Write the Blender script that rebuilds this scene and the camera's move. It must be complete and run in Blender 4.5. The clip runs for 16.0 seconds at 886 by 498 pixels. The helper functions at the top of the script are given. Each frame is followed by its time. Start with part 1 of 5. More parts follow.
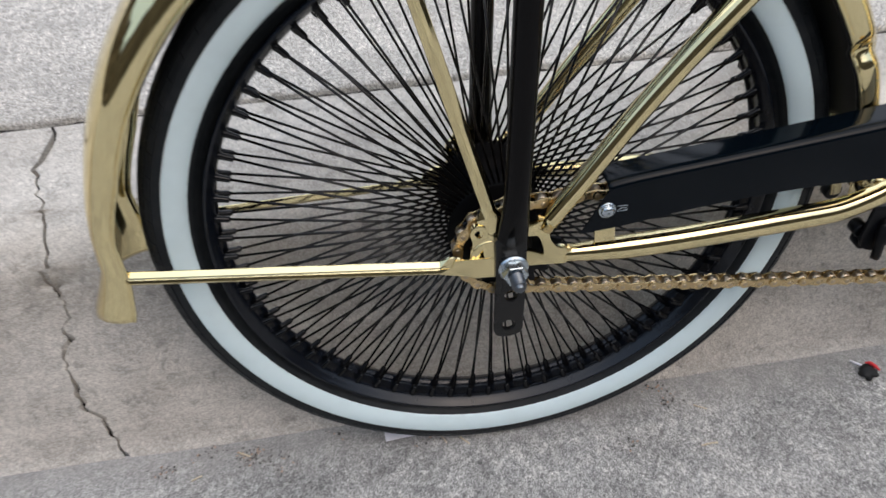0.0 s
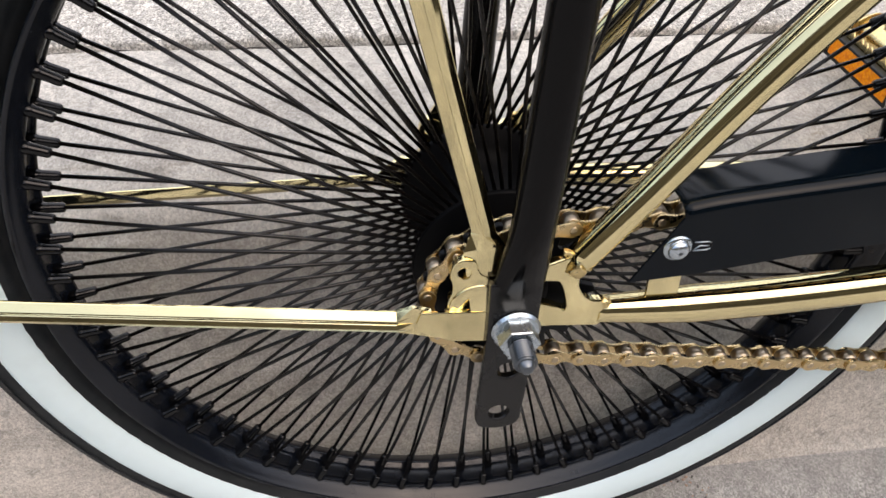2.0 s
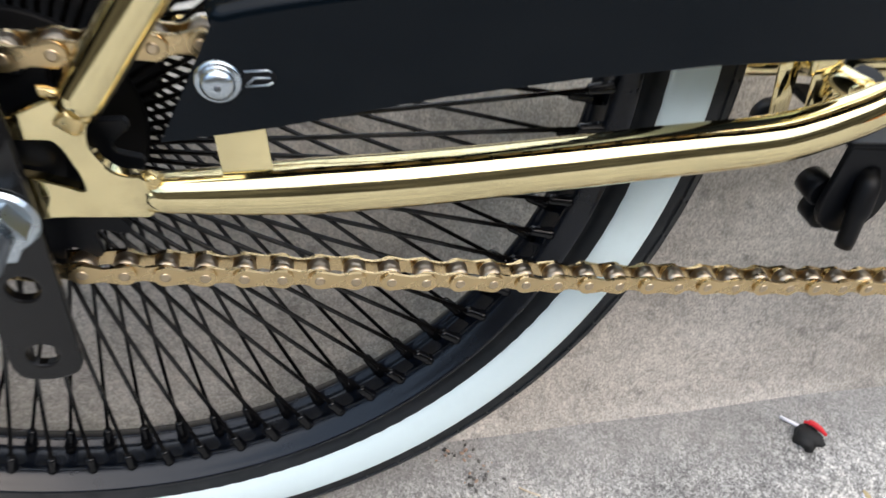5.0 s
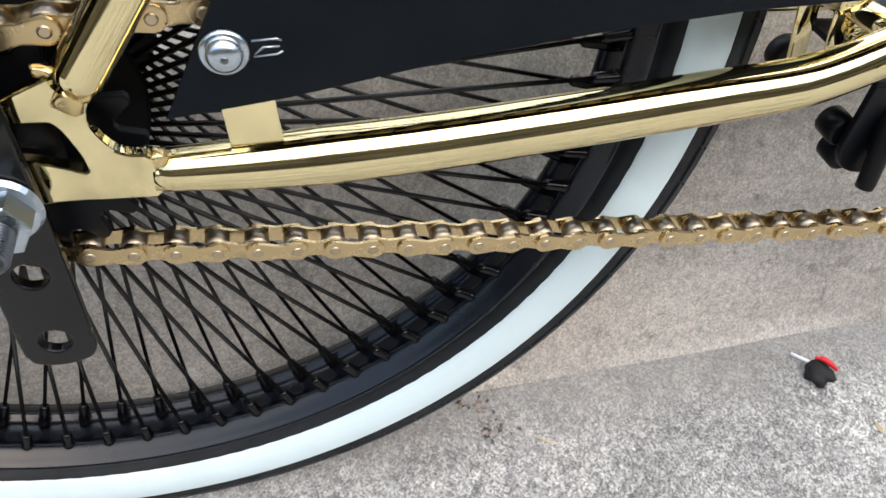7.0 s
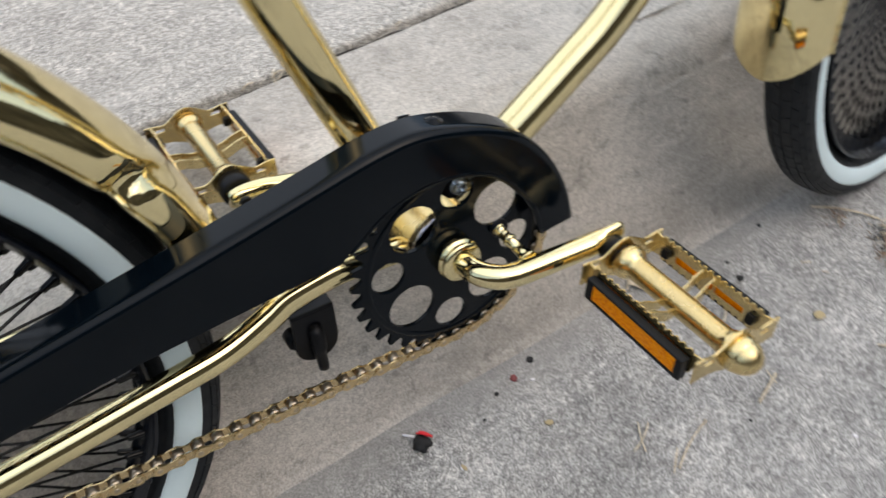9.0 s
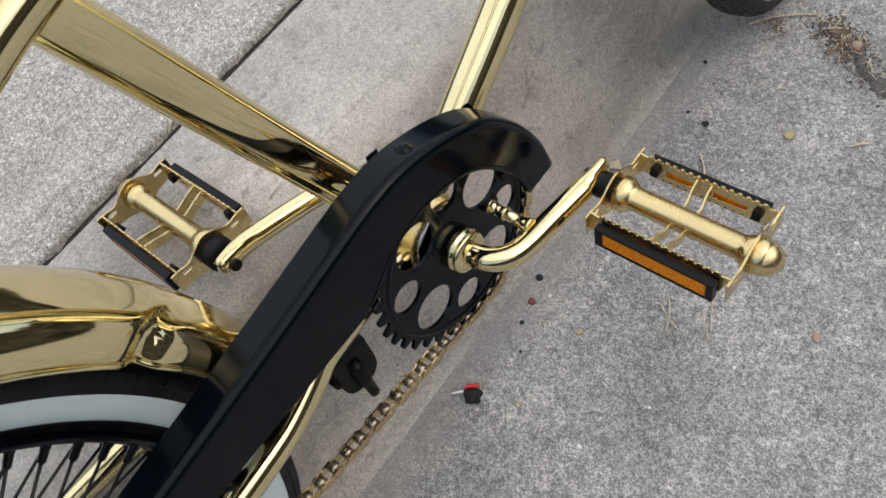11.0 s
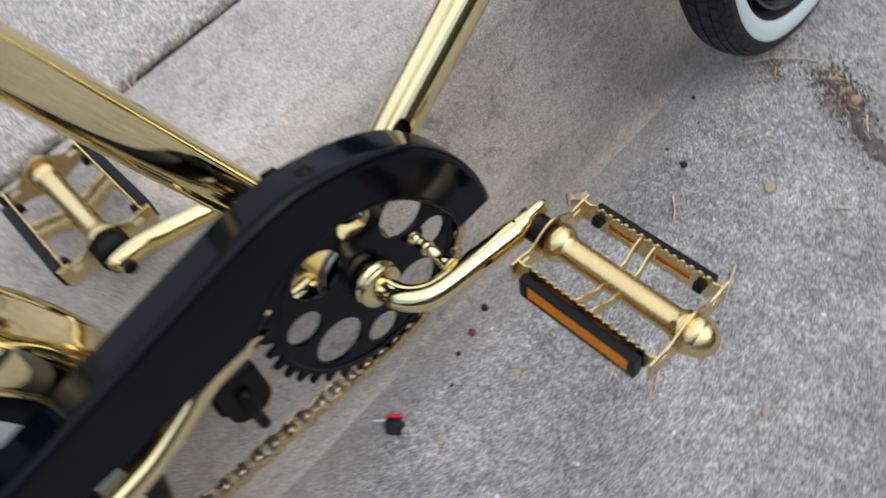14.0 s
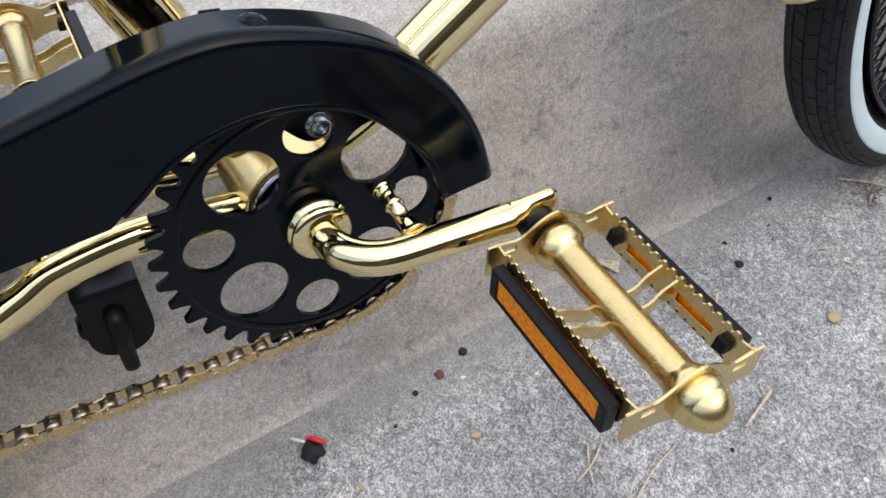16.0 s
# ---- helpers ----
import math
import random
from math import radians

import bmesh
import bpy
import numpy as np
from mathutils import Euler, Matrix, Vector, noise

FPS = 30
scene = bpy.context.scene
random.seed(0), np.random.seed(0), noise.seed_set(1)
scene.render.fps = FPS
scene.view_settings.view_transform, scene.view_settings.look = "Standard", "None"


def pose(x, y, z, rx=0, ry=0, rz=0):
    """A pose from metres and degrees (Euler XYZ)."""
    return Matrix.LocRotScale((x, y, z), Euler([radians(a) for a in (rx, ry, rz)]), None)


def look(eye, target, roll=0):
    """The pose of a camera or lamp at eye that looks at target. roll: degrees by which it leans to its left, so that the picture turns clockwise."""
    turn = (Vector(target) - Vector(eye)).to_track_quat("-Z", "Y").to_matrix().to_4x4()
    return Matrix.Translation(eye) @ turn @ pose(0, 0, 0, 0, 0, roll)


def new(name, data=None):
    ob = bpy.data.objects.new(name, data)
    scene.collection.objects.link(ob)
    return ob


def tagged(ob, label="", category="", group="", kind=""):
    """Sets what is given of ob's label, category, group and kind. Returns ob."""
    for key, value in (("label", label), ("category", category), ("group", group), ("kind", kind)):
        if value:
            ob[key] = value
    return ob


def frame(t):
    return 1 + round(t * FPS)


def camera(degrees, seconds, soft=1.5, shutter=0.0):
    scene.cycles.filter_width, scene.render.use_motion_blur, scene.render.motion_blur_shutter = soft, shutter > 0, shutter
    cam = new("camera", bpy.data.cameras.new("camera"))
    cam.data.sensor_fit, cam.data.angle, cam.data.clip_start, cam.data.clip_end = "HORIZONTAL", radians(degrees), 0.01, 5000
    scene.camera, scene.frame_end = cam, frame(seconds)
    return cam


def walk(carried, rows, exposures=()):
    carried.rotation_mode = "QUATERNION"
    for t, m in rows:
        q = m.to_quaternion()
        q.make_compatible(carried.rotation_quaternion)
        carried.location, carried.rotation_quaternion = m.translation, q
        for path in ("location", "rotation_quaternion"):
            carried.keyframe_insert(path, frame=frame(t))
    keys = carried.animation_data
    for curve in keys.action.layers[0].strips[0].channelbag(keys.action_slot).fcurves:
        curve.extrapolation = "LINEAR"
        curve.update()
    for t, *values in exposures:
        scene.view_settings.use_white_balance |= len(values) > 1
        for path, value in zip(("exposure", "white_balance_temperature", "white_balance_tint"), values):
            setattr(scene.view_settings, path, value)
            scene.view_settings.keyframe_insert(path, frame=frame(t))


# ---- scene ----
cam = camera(58.3, 16.0, shutter=0.5)
# seconds, eye in metres, turn in degrees
ROWS = [
    (0, -0.0931, -0.4367, 0.6624, 44.252, 1.741, -8.725),
    (0.5, -0.0752, -0.3687, 0.5959, 43.630, 1.425, -7.751),
    (1, -0.0777, -0.3153, 0.5610, 45.640, 0.703, -5.687),
    (1.5, -0.0750, -0.2716, 0.5295, 44.006, -2.128, -7.037),
    (2, -0.0714, -0.2718, 0.5213, 43.961, -2.725, -7.699),
    (2.5, -0.0702, -0.2762, 0.5252, 44.358, -2.621, -7.222),
    (3, -0.0510, -0.2967, 0.5224, 44.810, -0.581, -6.676),
    (3.5, -0.0145, -0.3325, 0.5330, 46.027, -0.162, -9.120),
    (4, 0.0346, -0.3416, 0.5688, 46.710, -1.083, -9.666),
    (4.5, 0.0789, -0.2884, 0.4742, 46.730, -2.284, -8.330),
    (5, 0.0877, -0.2425, 0.4152, 43.365, -3.518, -9.898),
    (5.2, 0.0814, -0.2268, 0.4031, 42.700, -3.306, -11.625),
    (7.5, 0.0803, -0.2291, 0.4265, 38.596, -2.148, -12.928),
    (8, 0.1564, -0.2834, 0.4847, 42.373, -1.149, -17.936),
    (8.5, 0.2130, -0.3249, 0.5610, 43.678, 0.680, -25.499),
    (9, 0.2351, -0.3523, 0.6284, 41.811, 3.258, -32.980),
    (9.2, 0.2423, -0.3526, 0.6402, 39.474, 4.578, -36.573),
    (11.3, 0.2703, -0.2705, 0.6877, 28.285, 12.347, -52.200),
    (11.5, 0.2714, -0.2720, 0.6883, 28.313, 12.332, -52.220),
    (12, 0.2691, -0.2656, 0.6813, 28.198, 11.880, -52.198),
    (12.5, 0.2847, -0.2516, 0.7001, 27.810, 11.997, -53.391),
    (13, 0.3015, -0.2542, 0.7329, 26.163, 12.457, -54.710),
    (13.5, 0.3234, -0.2664, 0.7347, 25.459, 12.752, -53.455),
    (14, 0.3369, -0.2793, 0.6465, 28.710, 9.115, -45.608),
    (14.5, 0.3605, -0.2912, 0.5364, 36.212, 3.235, -36.442),
    (15, 0.3581, -0.2958, 0.5134, 37.542, 2.564, -32.312),
    (15.5, 0.3592, -0.2952, 0.5097, 37.873, 2.592, -30.405),
    (16, 0.3572, -0.2976, 0.5159, 38.235, 2.475, -29.354),
]
# seconds, stops, kelvin, tint
EXPOSURES = [(0, 0.26, 6750, 13), (1.2, 0.62, 7150, 16), (2.5, 0.74, 7350, 17), (4, 0.7, 7250, 16), (5, 0.98, 6800, 12), (8, 1.06, 6950, 12), (8.5, 0.64, 7000, 12), (9, 0.26, 6950, 12), (11.5, 0.04, 6900, 13), (12.5, 0.0, 6850, 13), (13.2, -0.26, 6850, 13), (14, 0.1, 6650, 13), (16, 0.44, 6600, 14)]
walk(cam, [(t, pose(*place)) for t, *place in ROWS], EXPOSURES)

# ---------------------------------------------------------------- light
world = bpy.data.worlds.new("overcast")
scene.world = world
world.use_nodes = True
wn = world.node_tree.nodes
sky = wn.new("ShaderNodeTexSky")
sky.sky_type = "NISHITA"
sky.sun_disc = False
sky.sun_elevation, sky.sun_rotation = radians(55), radians(150)
sky.air_density, sky.dust_density, sky.ozone_density = 1.0, 6.0, 1.0
wn["Background"].inputs["Strength"].default_value = 0.15
veil = wn.new("ShaderNodeMix")  # an even cloud cover over the sky
veil.data_type = "RGBA"
veil.inputs[0].default_value = 0.6
veil.inputs[7].default_value = (4.2, 5.9, 8.2, 1)
world.node_tree.links.new(sky.outputs[0], veil.inputs[6])
world.node_tree.links.new(veil.outputs[2], wn["Background"].inputs["Color"])

sun_data = bpy.data.lights.new("sun", "SUN")
sun_data.energy, sun_data.angle, sun_data.color = 1.5, radians(115), (1.0, 0.95, 0.88)
sun = new("sun", sun_data)
sun.matrix_world = look((0.35, 0.75, 2.6), (0, 0, 0))


# ---------------------------------------------------------------- materials
def material(name, base=(0.5, 0.5, 0.5), rough=0.5, metal=0.0):
    m = bpy.data.materials.new(name)
    m.use_nodes = True
    b = m.node_tree.nodes["Principled BSDF"]
    b.inputs["Base Color"].default_value = (*base, 1)
    b.inputs["Roughness"].default_value = rough
    b.inputs["Metallic"].default_value = metal
    return m


class Graph:
    """Shorthand for one material's nodes."""

    def __init__(self, m):
        self.tree, self.b = m.node_tree, m.node_tree.nodes["Principled BSDF"]
        self.co = self.tree.nodes.new("ShaderNodeTexCoord").outputs["Object"]

    def link(self, a, b):
        self.tree.links.new(a, b)

    def noise(self, scale, detail=4.0, rough=0.55, vector=None, distort=0.0):
        n = self.tree.nodes.new("ShaderNodeTexNoise")
        n.inputs["Scale"].default_value, n.inputs["Detail"].default_value = scale, detail
        n.inputs["Roughness"].default_value, n.inputs["Distortion"].default_value = rough, distort
        self.link(vector or self.co, n.inputs["Vector"])
        return n.outputs["Fac"]

    def cells(self, scale, feature="F1", out="Distance"):
        n = self.tree.nodes.new("ShaderNodeTexVoronoi")
        n.feature = feature
        n.inputs["Scale"].default_value = scale
        self.link(self.co, n.inputs["Vector"])
        return n.outputs[out]

    def ramp(self, fac, *stops):
        n = self.tree.nodes.new("ShaderNodeValToRGB")
        while len(n.color_ramp.elements) < len(stops):
            n.color_ramp.elements.new(0.5)
        for e, (at, colour) in zip(n.color_ramp.elements, stops):
            e.position = at
            e.color = (*colour, 1) if not isinstance(colour, (int, float)) else (colour, colour, colour, 1)
        self.link(fac, n.inputs["Fac"])
        return n.outputs["Color"]

    def mix(self, fac, a, b, kind="MIX"):
        n = self.tree.nodes.new("ShaderNodeMix")
        n.data_type, n.blend_type = "RGBA", kind
        for value, socket in ((fac, n.inputs[0]), (a, n.inputs[6]), (b, n.inputs[7])):
            if isinstance(value, (int, float)):
                socket.default_value = value
            elif isinstance(value, tuple):
                socket.default_value = (*value, 1)
            else:
                self.link(value, socket)
        return n.outputs[2]

    def math(self, kind, a, b):
        n = self.tree.nodes.new("ShaderNodeMath")
        n.operation = kind
        for value, socket in ((a, n.inputs[0]), (b, n.inputs[1])):
            if isinstance(value, (int, float)):
                socket.default_value = value
            else:
                self.link(value, socket)
        return n.outputs[0]

    def stretched(self, x, y, z):
        n = self.tree.nodes.new("ShaderNodeVectorMath")
        n.operation = "MULTIPLY"
        n.inputs[1].default_value = (x, y, z)
        self.link(self.co, n.inputs[0])
        return n.outputs[0]

    def axis(self, name):
        n = self.tree.nodes.new("ShaderNodeSeparateXYZ")
        self.link(self.co, n.inputs[0])
        return n.outputs[name]

    def bump(self, height, distance, strength=1.0, after=None):
        n = self.tree.nodes.new("ShaderNodeBump")
        n.inputs["Distance"].default_value, n.inputs["Strength"].default_value = distance, strength
        self.link(height, n.inputs["Height"])
        if after:
            self.link(after, n.inputs["Normal"])
        self.link(n.outputs[0], self.b.inputs["Normal"])
        return n.outputs[0]

    def colour(self, socket):
        self.link(socket, self.b.inputs["Base Color"])

    def rough(self, socket):
        self.link(socket, self.b.inputs["Roughness"])


def worn_metal(name, base, rough, spread, wave):
    """Plated metal with faint smears and a slight waviness."""
    m = material(name, base, rough, 1.0)
    g = Graph(m)
    g.colour(g.mix(g.ramp(g.noise(22, 3), (0.3, 0.0), (0.75, 1.0)), tuple(c * 0.9 for c in base), base))
    g.rough(g.ramp(g.noise(60, 4), (0.3, max(rough - spread, 0.02)), (0.8, rough + spread)))
    g.bump(g.noise(14, 2), wave, 0.6)
    return m


GOLD = worn_metal("gold_plate", (0.85, 0.72, 0.40), 0.075, 0.035, 0.0006)
GOLD_SATIN = worn_metal("satin_gold", (0.76, 0.59, 0.29), 0.27, 0.06, 0.0003)
CHAIN_GOLD = worn_metal("chain_gold", (0.64, 0.48, 0.26), 0.27, 0.1, 0.0002)
ROLLER = worn_metal("oiled_rollers", (0.36, 0.30, 0.23), 0.35, 0.1, 0.0002)
CHAIN_DARK = worn_metal("chain_dark", (0.55, 0.44, 0.30), 0.38, 0.1, 0.0002)
STEEL = worn_metal("zinc_steel", (0.52, 0.58, 0.62), 0.28, 0.08, 0.0006)
DARK_STEEL = worn_metal("dark_steel", (0.16, 0.175, 0.19), 0.3, 0.1, 0.0002)

CUP = worn_metal("dark_cup", (0.42, 0.42, 0.48), 0.12, 0.05, 0.0006)


def dull(m, level):
    m.node_tree.nodes["Principled BSDF"].inputs["Specular IOR Level"].default_value = level


BLACK = material("black_enamel", (0.0014, 0.0034, 0.0057), 0.12)
dull(BLACK, 0.15)
LEG_BLACK = material("black_leg_paint", (0.0026, 0.0024, 0.0024), 0.14)
dull(LEG_BLACK, 0.14)
# the leg's paint again, specular raised to put in the ground's reflection
FOOT_BLACK = material("black_foot_sheen", (0.0034, 0.0031, 0.0030), 0.24)
dull(FOOT_BLACK, 0.42)
g = Graph(FOOT_BLACK)
g.rough(g.ramp(g.noise(90, 4), (0.3, 0.18), (0.8, 0.32)))
g = Graph(BLACK)
g.rough(g.ramp(g.noise(35, 5), (0.3, 0.09), (0.8, 0.17)))
g.bump(g.noise(9, 2), 0.0009, 0.5)

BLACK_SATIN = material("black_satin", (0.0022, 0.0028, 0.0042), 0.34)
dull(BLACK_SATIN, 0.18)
g = Graph(BLACK_SATIN)
g.rough(g.ramp(g.noise(80, 4), (0.3, 0.3), (0.8, 0.5)))

RIM_BLACK = material("rim_black", (0.0025, 0.0040, 0.0075), 0.3)
dull(RIM_BLACK, 0.38)
g = Graph(RIM_BLACK)
g.rough(g.ramp(g.noise(60, 4), (0.3, 0.17), (0.8, 0.32)))

PLASTIC = material("black_plastic", (0.004, 0.0042, 0.005), 0.42)
dull(PLASTIC, 0.2)
g = Graph(PLASTIC)
g.bump(g.noise(900, 2), 0.0001, 0.4)

NIPPLE = material("black_nipple", (0.0016, 0.0018, 0.0024), 0.16)
dull(NIPPLE, 0.3)

HUB_BLACK = material("hub_black", (0.0012, 0.0012, 0.0014), 0.45)
dull(HUB_BLACK, 0.07)

SPOKE = material("black_spoke", (0.004, 0.0032, 0.0028), 0.24)
dull(SPOKE, 0.34)

RUBBER = material("tyre_rubber", (0.005, 0.0052, 0.006), 0.55)
dull(RUBBER, 0.3)
g = Graph(RUBBER)
g.colour(g.mix(g.ramp(g.noise(70, 5), (0.45, 0.0), (0.8, 1.0)), (0.0070, 0.0090, 0.0108), (0.017, 0.0185, 0.0195)))
g.rough(g.ramp(g.noise(120, 4), (0.3, 0.45), (0.8, 0.7)))
g.bump(g.noise(500, 3), 0.0002, 0.5)

WHITE = material("whitewall_rubber", (0.64, 0.72, 0.72), 0.5)
g = Graph(WHITE)
g.colour(g.mix(g.ramp(g.noise(25, 5), (0.5, 0.0), (0.85, 1.0)), (0.66, 0.785, 0.80), (0.57, 0.68, 0.69)))
g.bump(g.noise(300, 3), 0.0002, 0.3)

AMBER = material("amber_reflector", (0.85, 0.23, 0.005), 0.3)
g = Graph(AMBER)
cell = g.cells(520)
g.colour(g.ramp(cell, (0.1, (1.0, 0.36, 0.002)), (0.8, (0.80, 0.19, 0.0))))
dull(AMBER, 0.16)
g.bump(cell, 0.0006, 0.5)

# Kerb: sanded concrete with fine grit, pores, stains and dirt.
def concrete(name, lo, mid, hi, grit, pore, relief, edge=False):
    m = material(name, mid, 0.88)
    g = Graph(m)
    c = g.ramp(g.noise(5, 8, 0.68), (0.34, lo), (0.5, mid), (0.66, hi))
    c = g.mix(1.0, c, g.ramp(g.noise(185, 8, 0.85), (0.40, 1 - 0.85 * grit), (0.5, 1.0), (0.60, 1 + 0.55 * grit)), "MULTIPLY")
    c = g.mix(g.ramp(g.noise(520, 2, 0.7), (0.36, grit), (0.52, 0.0)), c, tuple(v * 0.45 for v in mid))
    c = g.mix(g.ramp(g.noise(430, 2, 0.6, distort=0.3), (0.54, 0.0), (0.68, grit)), c, tuple(min(v * 1.6, 0.85) for v in mid))
    c = g.mix(g.ramp(g.noise(170, 4, 0.75), (0.38, grit * 0.75), (0.56, 0.0)), c, tuple(v * 0.62 for v in mid))
    c = g.mix(g.ramp(g.noise(19, 7, 0.72, distort=0.9), (0.53, 0.0), (0.70, 0.6)), c, tuple(v * 0.58 for v in mid))
    c = g.mix(g.ramp(g.noise(16, 7, 0.7, g.stretched(0.16, 1, 1.4)), (0.47, 0.0), (0.68, 0.6)), c, tuple(v * 0.68 for v in mid))
    c = g.mix(g.ramp(g.noise(12, 6, 0.7, g.stretched(0.2, 1, 1.2)), (0.32, 0.55), (0.48, 0.0)), c, tuple(min(v * 1.28, 0.72) for v in mid))
    c = g.mix(g.ramp(g.cells(160), (0.05, pore), (0.13, 0.0)), c, tuple(v * 0.3 for v in mid))
    c = g.mix(g.ramp(g.cells(47), (0.035, pore), (0.075, 0.0)), c, tuple(v * 0.3 for v in mid))
    c = g.mix(g.ramp(g.noise(48, 5, 0.75, distort=0.4), (0.56, 0.0), (0.64, 0.6)), c, tuple(v * 0.45 for v in mid)) if edge else c
    worn = g.ramp(g.math("ADD", g.axis("Z"), g.math("MULTIPLY", g.noise(30, 6, 0.7), 0.03)), (0.197, 0.0), (0.207, 0.42), (0.214, 0.42), (0.222, 0.0))
    c = g.mix(worn, c, tuple(min(v * 1.28, 0.74) for v in mid)) if edge else c
    pits = g.ramp(g.math("ADD", g.cells(400), g.math("MULTIPLY", g.noise(70, 3), 0.35)), (0.24, 0.62), (0.33, 0.0))
    if edge:
        pits = g.mix(1.0, pits, g.ramp(g.axis("Z"), (0.17, 0.0), (0.2, 1.0)), "MULTIPLY")
    c = g.mix(pits, c, tuple(v * 0.42 for v in mid))
    grains = g.cells(900, out="Color")
    c = g.mix(1.0, c, g.ramp(grains, (0.2, 1 - min(0.8 * grit, 0.4)), (0.5, 1.0), (0.8, 1 + min(0.75 * grit, 0.38))), "MULTIPLY")
    c = g.mix(1.0, c, g.ramp(g.cells(300, out="Color"), (0.2, 1 - 0.14 * grit), (0.5, 1.0), (0.8, 1 + 0.16 * grit)), "MULTIPLY")
    g.colour(c)
    n1 = g.bump(grains, relief * 0.3, 0.7)
    n1 = g.bump(g.cells(160), relief, 0.4, n1)
    g.bump(g.noise(40, 5, 0.6), 0.0035, 0.3, n1)
    return m


KERB = concrete("kerb_concrete", (0.321, 0.291, 0.255), (0.476, 0.440, 0.389), (0.592, 0.551, 0.492), 0.25, 0.4, 0.0008, True)
FOOT = concrete("footway_concrete", (0.362, 0.335, 0.298), (0.498, 0.466, 0.416), (0.612, 0.575, 0.518), 0.74, 0.5, 0.0020)

# Road: worn exposed aggregate, filled with silt along the gutter.
ROAD = material("road_aggregate", (0.3, 0.3, 0.3), 0.85)
g = Graph(ROAD)
tone = g.ramp(g.noise(7, 8, 0.7), (0.34, (0.239, 0.234, 0.222)), (0.5, (0.376, 0.366, 0.345)), (0.66, (0.490, 0.477, 0.445)))
tone = g.mix(1.0, tone, g.ramp(g.noise(215, 9, 0.86), (0.38, 0.66), (0.47, 0.92), (0.53, 1.05), (0.61, 1.26)), "MULTIPLY")
tone = g.mix(1.0, tone, g.ramp(g.noise(26, 7, 0.75, distort=0.4), (0.36, 0.80), (0.5, 0.95), (0.64, 1.06)), "MULTIPLY")
tone = g.mix(0.4, tone, g.mix(1.0, tone, g.ramp(g.noise(520, 4, 0.8), (0.34, 0.35), (0.5, 1.0), (0.66, 1.55)), "MULTIPLY"))
tone = g.mix(g.ramp(g.cells(330), (0.06, 0.5), (0.16, 0.0)), tone, (0.592, 0.568, 0.525))
tone = g.mix(g.ramp(g.math("ADD", g.cells(430), g.math("MULTIPLY", g.noise(60, 3), 0.4)), (0.25, 0.6), (0.34, 0.0)), tone, (0.15, 0.146, 0.140))
tone = g.mix(g.ramp(g.noise(60, 5, 0.7), (0.36, 0.5), (0.5, 0.0)), tone, (0.218, 0.211, 0.203))
tone = g.mix(g.ramp(g.noise(14, 6, 0.7, distort=0.5), (0.58, 0.0), (0.75, 0.4)), tone, (0.192, 0.186, 0.178))
silt = g.math("ADD", g.math("MULTIPLY", g.axis("Y"), 8.0), g.math("ADD", g.math("MULTIPLY", g.noise(13, 6, 0.65), 0.6), 0.2))
silt = g.ramp(silt, (0.0, 0.0), (0.32, 0.82))
siltc = g.ramp(g.noise(36, 6, 0.68), (0.3, (0.268, 0.257, 0.242)), (0.7, (0.392, 0.376, 0.350)))
siltc = g.mix(1.0, siltc, g.ramp(g.noise(230, 8, 0.85), (0.33, 0.78), (0.5, 1.0), (0.68, 1.14)), "MULTIPLY")
siltc = g.mix(g.ramp(g.noise(480, 2, 0.7), (0.36, 0.25), (0.55, 0.0)), siltc, (0.167, 0.159, 0.148))
grains = g.cells(850, out="Color")
tone = g.mix(1.0, tone, g.ramp(grains, (0.2, 0.56), (0.5, 1.0), (0.8, 1.46)), "MULTIPLY")
tone = g.mix(1.0, tone, g.ramp(g.cells(250, out="Color"), (0.2, 0.80), (0.5, 1.0), (0.8, 1.20)), "MULTIPLY")
siltc = g.mix(1.0, siltc, g.ramp(grains, (0.22, 0.84), (0.5, 1.0), (0.78, 1.12)), "MULTIPLY")
g.colour(g.mix(silt, tone, siltc))
g.rough(g.ramp(g.noise(90, 3), (0.3, 0.7), (0.8, 0.95)))
bn = g.bump(grains, 0.0006, 0.6)
bn = g.bump(g.noise(480, 4, 0.7), 0.0012, 0.8, bn)
g.bump(g.noise(30, 4), 0.004, 0.4, bn)

SOIL = material("joint_dirt", (0.05, 0.042, 0.036), 0.95)
g = Graph(SOIL)
g.colour(g.ramp(g.noise(180, 5), (0.3, (0.010, 0.008, 0.007)), (0.75, (0.05, 0.041, 0.034))))
g.bump(g.noise(160, 5), 0.004, 0.9)
SILT_DARK = material("damp_soil", (0.12, 0.11, 0.10), 0.95)
g = Graph(SILT_DARK)
g.colour(g.ramp(g.noise(260, 6, 0.8), (0.32, (0.035, 0.031, 0.028)), (0.5, (0.12, 0.112, 0.102)), (0.68, (0.24, 0.23, 0.21))))
g.bump(g.noise(320, 5), 0.0015, 0.9)
STRAW = material("dry_straw", (0.598, 0.494, 0.345), 0.8)
g = Graph(STRAW)
g.colour(g.ramp(g.noise(300, 3), (0.3, (0.414, 0.322, 0.207)), (0.7, (0.759, 0.667, 0.506))))
RUST_LITTER = material("leaf_litter", (0.230, 0.115, 0.057), 0.9)
g = Graph(RUST_LITTER)
g.colour(g.ramp(g.noise(220, 4), (0.3, (0.115, 0.075, 0.052)), (0.7, (0.391, 0.253, 0.161))))
LEAF = material("dry_leaf", (0.45, 0.36, 0.2), 0.8)
CHAR = material("charred_black", (0.008, 0.008, 0.008), 0.7)
RED = material("red_plastic", (0.75, 0.02, 0.03), 0.4)
PALE = material("pale_paper", (0.82, 0.80, 0.83), 0.8)
